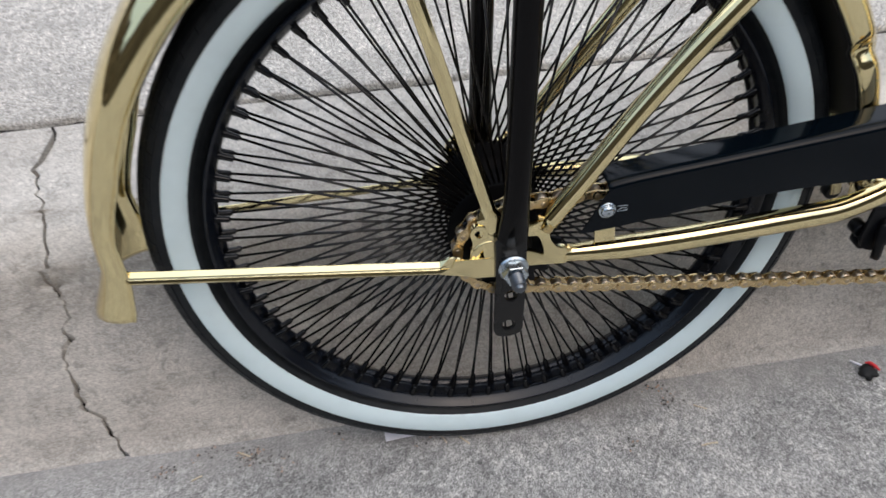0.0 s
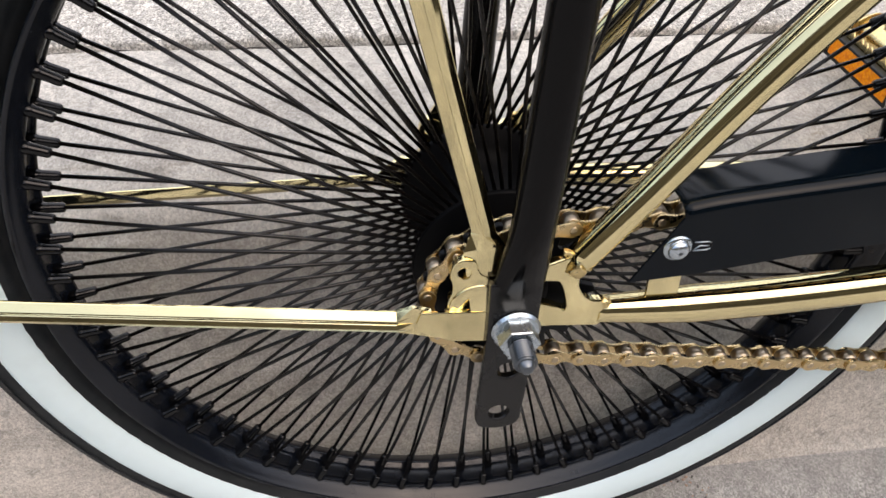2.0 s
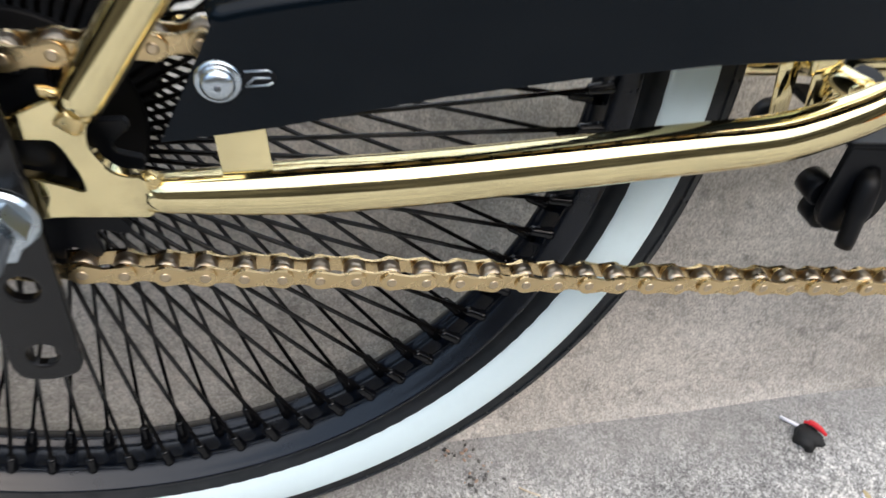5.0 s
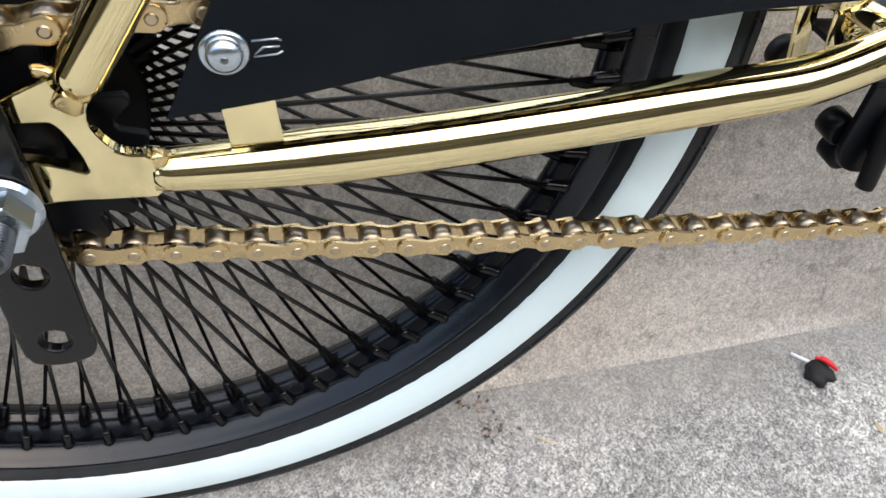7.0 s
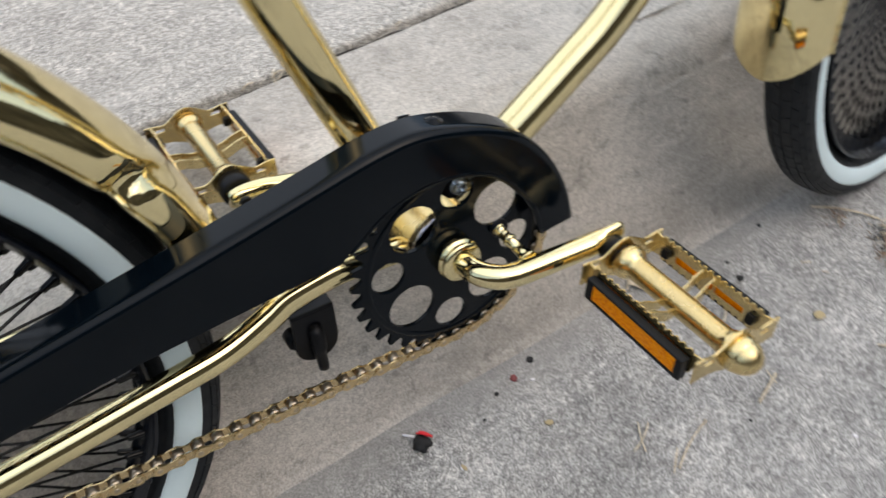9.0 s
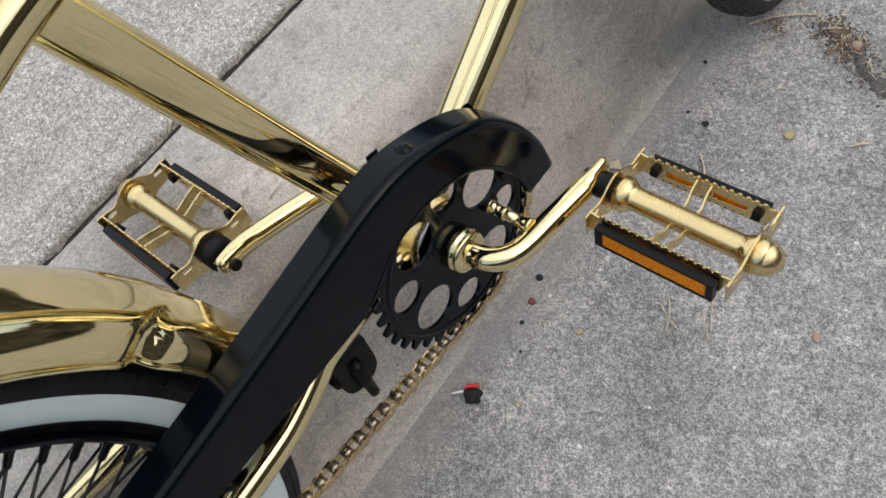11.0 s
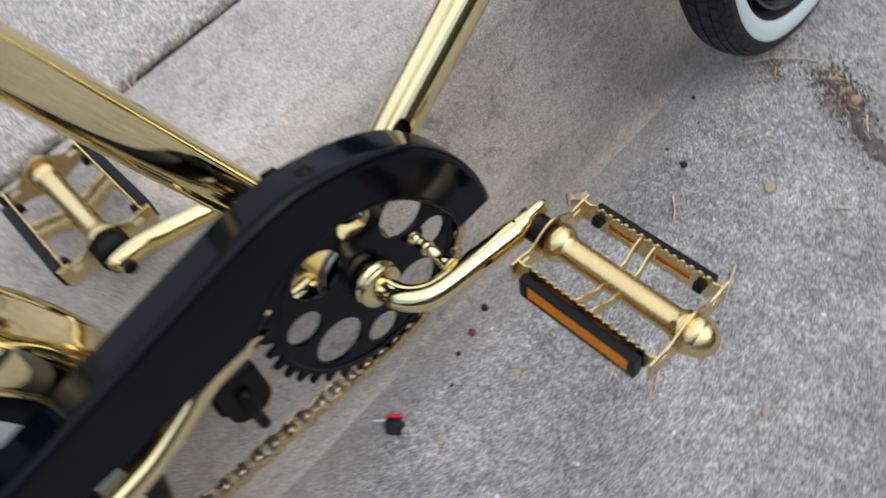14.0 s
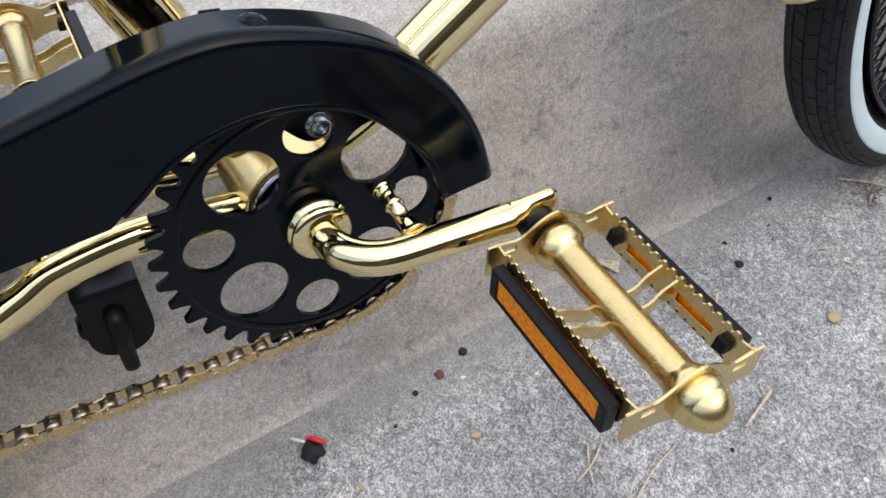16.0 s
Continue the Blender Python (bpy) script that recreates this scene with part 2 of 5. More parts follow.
PEBBLE = material("tan_pebble", (0.42, 0.29, 0.22), 0.8)
RED_CHIP = material("dark_red_chip", (0.22, 0.06, 0.06), 0.8)


# ---------------------------------------------------------------- building helpers
def part(name, bm, mat, parent=None, label=""):
    """Links a bmesh as one mesh object under a thing or a part."""
    me = bpy.data.meshes.new(name)
    bm.to_mesh(me)
    bm.free()
    me.materials.append(mat)
    ob = new(name, me)
    ob.parent = parent
    if label:
        ob["label"] = label
    return ob


def again(name, me, parent, m, label=""):
    ob = new(name, me)
    ob.parent, ob.matrix_basis = parent, m
    if label:
        ob["label"] = label
    return ob


def smooth(bm):
    for f in bm.faces:
        f.smooth = True
    return bm


def curve_points(points, per=8):
    """A Catmull-Rom line through the points."""
    p = [Vector(q) for q in points]
    p = [2 * p[0] - p[1]] + p + [2 * p[-1] - p[-2]]
    out = []
    for a, b, c, d in zip(p, p[1:], p[2:], p[3:]):
        for k in range(per):
            t = k / per
            out.append(0.5 * (2 * b + (c - a) * t + (2 * a - 5 * b + 4 * c - d) * t**2 + (3 * b - 3 * c + d - a) * t**3))
    return out + [p[-2]]


def frames(points):
    """Tangent and two normals along a line, without twist."""
    out, up = [], None
    for n, q in enumerate(points):
        t = (points[min(n + 1, len(points) - 1)] - points[max(n - 1, 0)]).normalized()
        if up is None:
            up = Vector((0, 1, 0)) if abs(t.y) < 0.9 else Vector((1, 0, 0))
        up = (up - t * up.dot(t)).normalized()
        out.append((t, up, t.cross(up)))
    return out


def add_tube(bm, points, radius, segs=20, flat=None, caps=True):
    """A tube along points. radius: a number or one a point; flat: per point, factors along the two normals."""
    points = [Vector(q) for q in points]
    rings = []
    for n, (q, (t, u, v)) in enumerate(zip(points, frames(points))):
        r = radius[n] if isinstance(radius, (list, tuple)) else radius
        fu, fv = flat[n] if flat else (1, 1)
        rings.append([bm.verts.new(q + r * (u * fu * math.cos(a) + v * fv * math.sin(a))) for a in (math.tau * k / segs for k in range(segs))])
    for a, b in zip(rings, rings[1:]):
        for k in range(segs):
            bm.faces.new((a[k], a[(k + 1) % segs], b[(k + 1) % segs], b[k])).smooth = True
    if caps:
        bm.faces.new(rings[0][::-1]), bm.faces.new(rings[-1])
    return bm


def tube(points, radius, segs=20, flat=None, caps=True):
    return add_tube(bmesh.new(), points, radius, segs, flat, caps)


def add_lathe(bm, profile, segs=96, start=0.0, stop=math.tau, closed=True):
    """Turns (radius, y) round the y axis; closed: the profile is a loop."""
    whole = abs(stop - start - math.tau) < 1e-6
    rings = []
    for k in range(segs if whole else segs + 1):
        a = start + (stop - start) * k / segs
        rings.append([bm.verts.new((r * math.cos(a), y, r * math.sin(a))) for r, y in profile])
    count = len(profile)
    for k in range(segs):
        a, b = rings[k], rings[(k + 1) % len(rings)]
        for j in range(count if closed else count - 1):
            q = (a[j], b[j], b[(j + 1) % count], a[(j + 1) % count])
            bm.faces.new(q).smooth = True
    if not whole and closed:
        bm.faces.new(rings[0]), bm.faces.new(rings[-1][::-1])
    return bm


def lathe(profile, **k):
    return add_lathe(bmesh.new(), profile, **k)


def add_box(bm, centre, size, turn=None, bevel=0.0):
    m = Matrix.Translation(centre) @ (turn or Matrix()) @ Matrix.Diagonal((*size, 1))
    made = bmesh.ops.create_cube(bm, size=1, matrix=m)["verts"]
    if bevel:
        edges = {e for v in made for e in v.link_edges}
        bmesh.ops.bevel(bm, geom=list(edges), offset=bevel, segments=2, affect="EDGES", profile=0.6)
    return bm


def box(centre, size, turn=None, bevel=0.0):
    return add_box(bmesh.new(), centre, size, turn, bevel)


def plate(outline, holes=(), thick=0.002, bevel=0.0003, y=0.0):
    """A flat plate in the x-z plane with its holes, rounded edges, its middle at y."""
    cu = bpy.data.curves.new("outline", "CURVE")
    cu.dimensions, cu.fill_mode = "2D", "BOTH"
    cu.extrude, cu.bevel_depth, cu.bevel_resolution, cu.offset = thick / 2 - bevel, bevel, 1, -bevel
    for loop in (outline, *holes):
        s = cu.splines.new("POLY")
        s.points.add(len(loop) - 1)
        for p, (a, b) in zip(s.points, loop):
            p.co = (a, b, 0, 1)
        s.use_cyclic_u = True
    ob = bpy.data.objects.new("outline", cu)
    scene.collection.objects.link(ob)
    me = bpy.data.meshes.new_from_object(ob.evaluated_get(bpy.context.evaluated_depsgraph_get()))
    bm = bmesh.new()
    bm.from_mesh(me)
    bpy.data.objects.remove(ob), bpy.data.curves.remove(cu), bpy.data.meshes.remove(me)
    bmesh.ops.transform(bm, matrix=Matrix.Translation((0, y, 0)) @ Matrix.Rotation(math.pi / 2, 4, "X"), verts=bm.verts)
    bmesh.ops.remove_doubles(bm, verts=bm.verts, dist=1e-6)
    for f in bm.faces:
        f.smooth = False
    return bm


def circle(x, z, r, count=28, squash=1.0):
    return [(x + r * math.cos(math.tau * k / count), z + r * squash * math.sin(math.tau * k / count)) for k in range(count)]


def add_rod(bm, a, b, r, segs=14, bevel=0.0):
    a, b = Vector(a), Vector(b)
    d = (b - a).normalized()
    pts, rad = ([a, a + d * bevel, b - d * bevel, b], [r - bevel, r, r, r - bevel]) if bevel else ([a, b], r)
    return add_tube(bm, pts, rad, segs)


def rod(a, b, r, segs=14, bevel=0.0):
    return add_rod(bmesh.new(), a, b, r, segs, bevel)


def lump(size, seed, cuts=2, rough=0.35):
    bm = bmesh.new()
    bmesh.ops.create_icosphere(bm, subdivisions=cuts, radius=1)
    for v in bm.verts:
        v.co *= 1 + rough * noise.noise(v.co * 1.7 + Vector((seed, seed * 2, 0)))
        v.co = Vector((v.co.x * size[0], v.co.y * size[1], v.co.z * size[2]))
    return smooth(bm)


def thing(name, m, label, category, **k):
    ob = new(name)
    ob.empty_display_size = 0.05
    ob.matrix_world = m
    return tagged(ob, label, category, **k)


# ---------------------------------------------------------------- ground
PROFILE = [(-0.013, -0.001), (-0.003, 0.010), (0.011, 0.040), (0.028, 0.08), (0.045, 0.115), (0.057, 0.145), (0.065, 0.166), (0.0745, 0.183), (0.088, 0.195), (0.106, 0.2025), (0.130, 0.2055), (0.2315, 0.2090)]
JOINT_Y = 0.237


def kerb_line(per=11):
    return [(q.x, q.y) for q in curve_points([(a, b, 0) for a, b in PROFILE], per)]


def crack_x(z, y):
    """Where the crack runs across the kerb."""
    if y > 0.07:
        t = (y - 0.07) / 0.17
        return -0.373 - 0.016 * t + 0.006 * math.sin(t * 9) + 0.006 * noise.noise((y * 90, 0.3, 0)) + 0.002 * noise.noise((y * 320, 4.3, 0))
    t = z / 0.19
    return -0.373 + 0.006 * math.sin(t * 11) + 0.02 * max(0, 0.25 - t) * 4 + 0.007 * noise.noise((z * 110, 1.7, 0)) + 0.004 * noise.noise((z * 300, 2.7, 0))


def kerb_piece(left, right, name, side):
    """A length of kerb; side: which of its ends is ragged with the crack."""
    line = kerb_line()
    bm = bmesh.new()
    rows = []
    for y, z in line:
        x0, x1 = left, right
        gap = 0.0010 + 0.0034 * max(0, noise.noise((z * 40, y * 25, 2.0)) + 0.2)
        if side == "right":
            x1 = crack_x(z, y) - gap
        if side == "left":
            x0 = crack_x(z, y) + gap
        row = []
        near = 0.004 if side == "left" else 0.005
        count = 330 if side == "left" else 90
        run = [near * k for k in range(count)] + [near * count * 1.2, near * count * 1.8, near * count * 4, 29.0]
        for k in run:
            x = x0 + k if side == "left" else x1 - k
            wob = 0.0022 * noise.noise((x * 7, y * 9, z * 9)) + 0.0009 * noise.noise((x * 40, y * 50, z * 50))
            chip = 0
            if 0.16 < z < 0.2045:
                chip = 0.005 * max(0, noise.noise((x * 15, y * 6, 3.1)) - 0.15) + 0.006 * max(0, noise.noise((x * 55, y * 40, z * 40)) - 0.28)
                chip += 0.006 * max(0, 1 - k / 0.014) * max(0, noise.noise((z * 60, 0.4, 7.0)) + 0.35)
            if abs(x) < 1.4 and y > 0.06:
                wob -= 0.004 * max(0, noise.noise((x * 38, y * 38, 9.0)) - 0.42)
            row.append(bm.verts.new((x, y + chip, z + (wob if y > -0.003 else 0) - chip * 0.8)))
        rows.append(row)
    for a, b in zip(rows, rows[1:]):
        for k in range(len(a) - 1):
            bm.faces.new((a[k], a[k + 1], b[k + 1], b[k])).smooth = True
    # back and ends go down into the ground
    for row, dy in ((rows[-1], 0.0),):
        row = [bm.verts.new(v.co) for v in row]
        low = [bm.verts.new((v.co.x, v.co.y + dy, -0.15)) for v in row]
        for k in range(len(row) - 1):
            bm.faces.new((row[k], row[k + 1], low[k + 1], low[k]))
    for n in (0, -1):
        end = [r[n] for r in rows]
        end = [bm.verts.new(v.co) for v in end]
        low = [bm.verts.new((v.co.x, v.co.y, min(v.co.z, 0) - 0.05)) for v in end]
        for k in range(len(end) - 1):
            f = (end[k], low[k], low[k + 1], end[k + 1])
            bm.faces.new(f if n == 0 else f[::-1])
    bmesh.ops.recalc_face_normals(bm, faces=bm.faces)
    return tagged(part(name, bm, KERB), "worn grey concrete kerb with a battered face", "kerb", kind="structure")


kerb_piece(-30.0, 0, "kerb_1", "right")
kerb_piece(0, 30.0, "kerb_2", "left")

bm = bmesh.new()
xs = [-300, -30, -4] + [-1.0 + 0.012 * k for k in range(200)] + [4, 30, 300]
ys = [-0.0105, -0.025, -0.05] + [-0.08 - 0.03 * k for k in range(22)] + [-1.2, -3, -8, -60, -300]
grid = [[bm.verts.new((x, y, (0.0016 * noise.noise((x * 9, y * 9, 0)) if abs(x) < 2 and y > -1 else 0) - 0.0005)) for x in xs] for y in ys]
for a, b in zip(grid, grid[1:]):
    for k in range(len(xs) - 1):
        bm.faces.new((a[k], b[k], b[k + 1], a[k + 1])).smooth = True
tagged(part("road", bm, ROAD), "grey road of worn exposed aggregate", "road", kind="structure")

bm = bmesh.new()
ys = [JOINT_Y + 0.0050, JOINT_Y + 0.0053, JOINT_Y + 0.0075, JOINT_Y + 0.011] + [JOINT_Y + 0.03 + 0.03 * k for k in range(25)] + [1.6, 4, 30, 300]
def foot_z(x, y):
    edge = y - JOINT_Y
    drop = -0.05 if edge < 0.0052 else -0.0030 - 0.003 * noise.noise((x * 60, 3, 1)) if edge < 0.006 else -0.0009 if edge < 0.009 else 0
    return 0.2105 + 0.01 * min(edge, 1.5) + (0.0016 * noise.noise((x * 8, y * 8, 5)) if abs(x) < 2 and y < 1.2 else 0) + drop
def foot_y(x, y):
    edge = y - JOINT_Y
    return y + (0.004 * noise.noise((x * 26, 1, 8)) + 0.003 * noise.noise((x * 90, 1, 8)) if edge < 0.02 and abs(x) < 2 else 0)
grid = [[bm.verts.new((x, foot_y(x, y), foot_z(x, y))) for x in xs] for y in ys]
for a, b in zip(grid, grid[1:]):
    for k in range(len(xs) - 1):
        bm.faces.new((a[k], a[k + 1], b[k + 1], b[k])).smooth = True
tagged(part("pavement", bm, FOOT), "rough grey concrete pavement slab", "pavement", kind="structure")

bm = bmesh.new()
grid = [[bm.verts.new((x, y, 0.2030 + (0.0045 * noise.noise((x * 30, y * 30, 2)) if abs(x) < 2 else 0))) for x in xs] for y in (JOINT_Y - 0.02, JOINT_Y, JOINT_Y + 0.02)]
for a, b in zip(grid, grid[1:]):
    for k in range(len(xs) - 1):
        bm.faces.new((a[k], a[k + 1], b[k + 1], b[k])).smooth = True
tagged(part("joint_filling", bm, SOIL), "dark dirt in the joint behind the kerb", "dirt", kind="structure")
bm = bmesh.new()
q = [bm.verts.new((x, y, z)) for x, y, z in ((-0.42, 0.006, 0.006), (-0.31, 0.006, 0.006), (-0.31, 0.06, 0.135), (-0.42, 0.06, 0.135), (-0.42, 0.1, 0.19), (-0.31, 0.1, 0.19), (-0.42, 0.23, 0.198), (-0.31, 0.23, 0.198))]
for f in ((0, 1, 2, 3), (3, 2, 5, 4), (4, 5, 7, 6)):
    bm.faces.new([q[k] for k in f])
tagged(part("crack_filling", bm, SOIL), "dark dirt deep in the kerb's crack", "dirt", kind="structure")

# unseen ring for far trees and houses, added to darken the gold's reflections
SURROUND = material("added_surround", (0.03, 0.035, 0.025), 0.95)
g = Graph(SURROUND)
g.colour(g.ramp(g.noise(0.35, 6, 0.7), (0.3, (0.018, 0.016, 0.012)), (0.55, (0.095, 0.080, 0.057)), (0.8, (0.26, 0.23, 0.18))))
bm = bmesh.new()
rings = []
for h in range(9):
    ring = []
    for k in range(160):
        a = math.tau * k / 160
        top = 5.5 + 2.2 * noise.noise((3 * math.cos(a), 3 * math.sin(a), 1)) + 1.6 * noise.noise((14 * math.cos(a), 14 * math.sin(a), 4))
        # raised on the road side to put darker bands into the tubes' reflections
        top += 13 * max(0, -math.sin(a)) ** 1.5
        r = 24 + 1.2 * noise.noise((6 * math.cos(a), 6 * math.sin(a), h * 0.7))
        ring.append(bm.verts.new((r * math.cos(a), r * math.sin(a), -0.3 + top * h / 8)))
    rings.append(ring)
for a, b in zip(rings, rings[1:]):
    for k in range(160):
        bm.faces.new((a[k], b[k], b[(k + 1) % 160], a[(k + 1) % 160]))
tagged(part("backdrop", bm, SURROUND), "unseen ring of far trees and houses, added for reflections", "backdrop", kind="structure")

# ---------------------------------------------------------------- bicycle
BIKE = pose(0, 0, 0.2513, -6.59, 0, 0)
bike = thing("bicycle", BIKE, "gold-plated lowrider bicycle with black parts, leaning at the kerb", "bicycle")


# -- wheels
TYRE_R, TYRE_OUT, TYRE_SQUARE, TYRE_HALF = 0.2335, 0.0209, 2.9, 0.0218
HALF_RIM = [(0.2066, 0.0), (0.2066, 0.003), (0.2062, 0.0052), (0.2050, 0.0068), (0.2039, 0.0079), (0.2035, 0.0090), (0.2037, 0.0101), (0.2046, 0.0117), (0.2058, 0.0136), (0.2072, 0.0154), (0.2085, 0.0170), (0.2089, 0.0177), (0.2095, 0.0183), (0.2105, 0.0184), (0.2115, 0.0174), (0.2118, 0.0142), (0.2105, 0.012)]
RIM = [(r, -y) for r, y in reversed(HALF_RIM)] + HALF_RIM[1:]


def wall_y(r):
    """Half the tyre's width at a radius."""
    p = TYRE_SQUARE if r > TYRE_R else 2
    u = abs(r - TYRE_R) / (TYRE_OUT if r > TYRE_R else 0.0205)
    return TYRE_HALF * max(1 - u**p, 0) ** (1 / p)


def tyre_point(a, lift=0.0):
    """A place on the tyre's section, by its angle from the crown."""
    p = 2 / TYRE_SQUARE if abs(a) < math.pi / 2 else 1
    c, d = math.cos(a), math.sin(a)
    r = (TYRE_OUT if c > 0 else 0.0205) + lift
    return TYRE_R + math.copysign(abs(c) ** p, c) * r, math.copysign(abs(d) ** p, d) * (TYRE_HALF + lift)


def tyre_profile():
    return [tyre_point(math.radians(-150 + 300 * k / 44)) for k in range(45)] + [(0.2112, 0.0105), (0.2112, -0.0105)]


def whitewall(side):
    face = []
    for k in range(13):
        r = 0.2207 + 0.0181 * k / 12
        face.append((r, side * (wall_y(r) + (0.0006 if 0 < k < 12 else -0.0003))))
    loop = face + [(r, y - side * 0.002) for r, y in reversed(face)]
    return lathe(loop if side < 0 else loop[::-1], segs=128)


def tread_blocks():
    """Rows of tread blocks round the tyre."""
    verts, faces = [], []
    rows = [(-66, -52), (-49, -36), (-32, -18), (-14.5, -1), (1, 14.5), (18, 32), (36, 49), (52, 66)]
    count = 84
    for n, (lo, hi) in enumerate(rows):
        for k in range(count):
            a0 = (k + 0.5 * (n % 2)) / count * math.tau
            a1 = a0 + 0.95 / count * math.tau
            slant = 0.12 / count * math.tau * (1 if n % 2 else -1)
            first = len(verts)
            for lift in (-0.001, 0.0009):
                for a, b in ((a0, lo), (a1, lo), (a1 + slant, hi), (a0 + slant, hi)):
                    b = math.radians(b)
                    R, y = tyre_point(b, lift)
                    verts.append((R * math.cos(a), y, R * math.sin(a)))
            faces += [[first + q for q in f] for f in ((4, 5, 6, 7), (0, 1, 5, 4), (1, 2, 6, 5), (2, 3, 7, 6), (3, 0, 4, 7))]
    bm = bmesh.new()
    vs = [bm.verts.new(v) for v in verts]
    for f in faces:
        bm.faces.new([vs[k] for k in f])
    bmesh.ops.recalc_face_normals(bm, faces=bm.faces)
    return bm


def spoke_mesh(side, lead):
    """One spoke with its nipple, from the rim straight above the hub to a flange."""
    bm = bmesh.new()
    top = Vector((lead * 0.0009, -0.0088 if side < 0 else 0.0045, 0.2070))
    a = math.radians(90 + lead * 7)
    low = Vector((0.0375 * math.cos(a), side * 0.0265, 0.0375 * math.sin(a)))
    d = (low - top).normalized()
    add_tube(bm, [top + d * 0.010, low], 0.00096, 6)
    add_tube(bm, [top, top + d * 0.0034, top + d * 0.0046, top + d * 0.0050, top + d * 0.0056, top + d * 0.0124, top + d * 0.0133, top + d * 0.0136], [0.0028, 0.0029, 0.0029, 0.0027, 0.0025, 0.0023, 0.0019, 0.0010], 8)
    for f in bm.faces:
        f.material_index = 1 if (f.calc_center_median() - top).length < 0.0140 else 0
    me = bpy.data.meshes.new("spoke")
    bm.to_mesh(me)
    bm.free()
    me.materials.append(SPOKE)
    me.materials.append(NIPPLE)
    return me


def hub_bm():
    prof = [(0.0, -0.036), (0.012, -0.036), (0.018, -0.031), (0.0385, -0.0290), (0.0400, -0.0275), (0.0385, -0.0255), (0.03, -0.0235), (0.022, -0.016), (0.019, 0.0), (0.022, 0.016), (0.03, 0.0235), (0.0385, 0.0255), (0.0400, 0.0275), (0.0385, 0.0290), (0.018, 0.031), (0.012, 0.036), (0.0, 0.036)]
    return lathe(prof, segs=48, closed=False)


SPLAY = 1  # which way the pairs of spokes part
SPOKE_PHASE = {-1: 0.0, 1: 2.0}  # degrees between the two rows of spokes
SPOKES = {(s, l): spoke_mesh(s, l) for s in (-1, 1) for l in (-1, 1)}


def wheel(name, m, label):
    rim = part(name, lathe(RIM, segs=144), RIM_BLACK, bike, label)
    rim.matrix_basis = m
    tyre = part("tyre", lathe(tyre_profile(), segs=144), RUBBER, rim, "black rubber tyre")
    for s in (-1, 1):
        part("whitewall", whitewall(s), WHITE, rim, "white sidewall band")
    part("tread", tread_blocks(), RUBBER, rim)["kind"] = "stuff"
    part("hub", hub_bm(), HUB_BLACK, rim, "wide black hub")
    for k in range(72):
        for s in (-1, 1):
            turn = Matrix.Rotation(math.tau * (k + 0.5) / 72 - radians(SPOKE_PHASE[s]), 4, "Y")
            again("spoke", SPOKES[s, s * SPLAY], rim, turn)
    return rim


rear = wheel("rear_wheel", Matrix(), "black spoked wheel with a whitewall tyre")
FRONT = pose(0.9838, -0.0042, -0.0004, -0.8, 0, 8.7)
front = wheel("front_wheel", FRONT, "black spoked wheel with a whitewall tyre, turned slightly")

# -- frame tubes
DROPOUT = [(0.0445, -0.0157), (0.014, -0.0135), (-0.004, -0.0150), (-0.026, -0.0150), (-0.0335, -0.007), (-0.0323, 0.0003), (-0.0322, 0.0051), (-0.0305, 0.0100), (-0.0302, 0.0141), (-0.0318, 0.0205), (-0.0295, 0.0262), (-0.0250, 0.0281), (-0.0195, 0.0262), (-0.0165, 0.0200), (-0.010, 0.0185), (0.0, 0.018), (0.010, 0.0205), (0.0138, 0.0223), (0.022, 0.0255), (0.030, 0.0275), (0.036, 0.0235), (0.0345, 0.0195), (0.0314, 0.0161), (0.0303, 0.0115), (0.0316, 0.0072), (0.0355, 0.0020), (0.0401, -0.0001), (0.046, -0.002), (0.0465, -0.0145)]
SLOT = [(-0.0225, 0.0005), (-0.0215, 0.0040), (-0.018, 0.0065), (-0.0135, 0.0068), (-0.0135, 0.0040), (-0.017, 0.0035), (-0.0195, 0.0005)]
EYE = [(0.0060, 0.0140), (0.0170, 0.0130), (0.0200, 0.0122), (0.0222, 0.0080), (0.0253, -0.0015), (0.0245, -0.0042), (0.0200, -0.0022), (0.0138, 0.0005), (0.0070, 0.0030), (0.0052, 0.0085)]


def drawn_in(pts):
    """The dropout's outlines, a little shorter at both ends."""
    return [(0.87 * a if a < 0 else a if a < 0.022 else 0.022 + 0.82 * (a - 0.022), b) for a, b in pts]


def flat_curve(pts, per):
    return [(q.x, q.y) for q in curve_points([(a, b, 0) for a, b in pts], per)]


part("seat_tube", tube([(0.4105, 0, -0.022), (0.387, 0, 0.05), (0.327, 0, 0.24), (0.295, 0, 0.342)], 0.0143, 32), GOLD, bike)
bm = lathe([(0.0258, -0.0355), (0.0276, -0.0350), (0.0281, -0.0338), (0.0281, 0.0315), (0.0292, 0.0320), (0.0294, 0.0330), (0.0290, 0.0365), (0.0280, 0.0375), (0.0, 0.0375), (0.0, -0.0355)], segs=64)
bmesh.ops.translate(bm, verts=bm.verts, vec=(0.412, 0, -0.023))
part("bottom_bracket_shell", bm, GOLD_SATIN, bike)
part("down_tube", tube(curve_points([(0.425, 0, -0.02), (0.465, 0, -0.008), (0.505, 0, 0.014), (0.55, 0, 0.0395), (0.595, 0, 0.068), (0.66, 0, 0.13), (0.72, 0, 0.21), (0.765, 0, 0.30), (0.79, 0, 0.38)], 6), 0.0145, 32), GOLD, bike)
part("head_tube", rod((0.80, 0, 0.36), (0.755, 0, 0.5), 0.018, 32, 0.002), GOLD, bike)
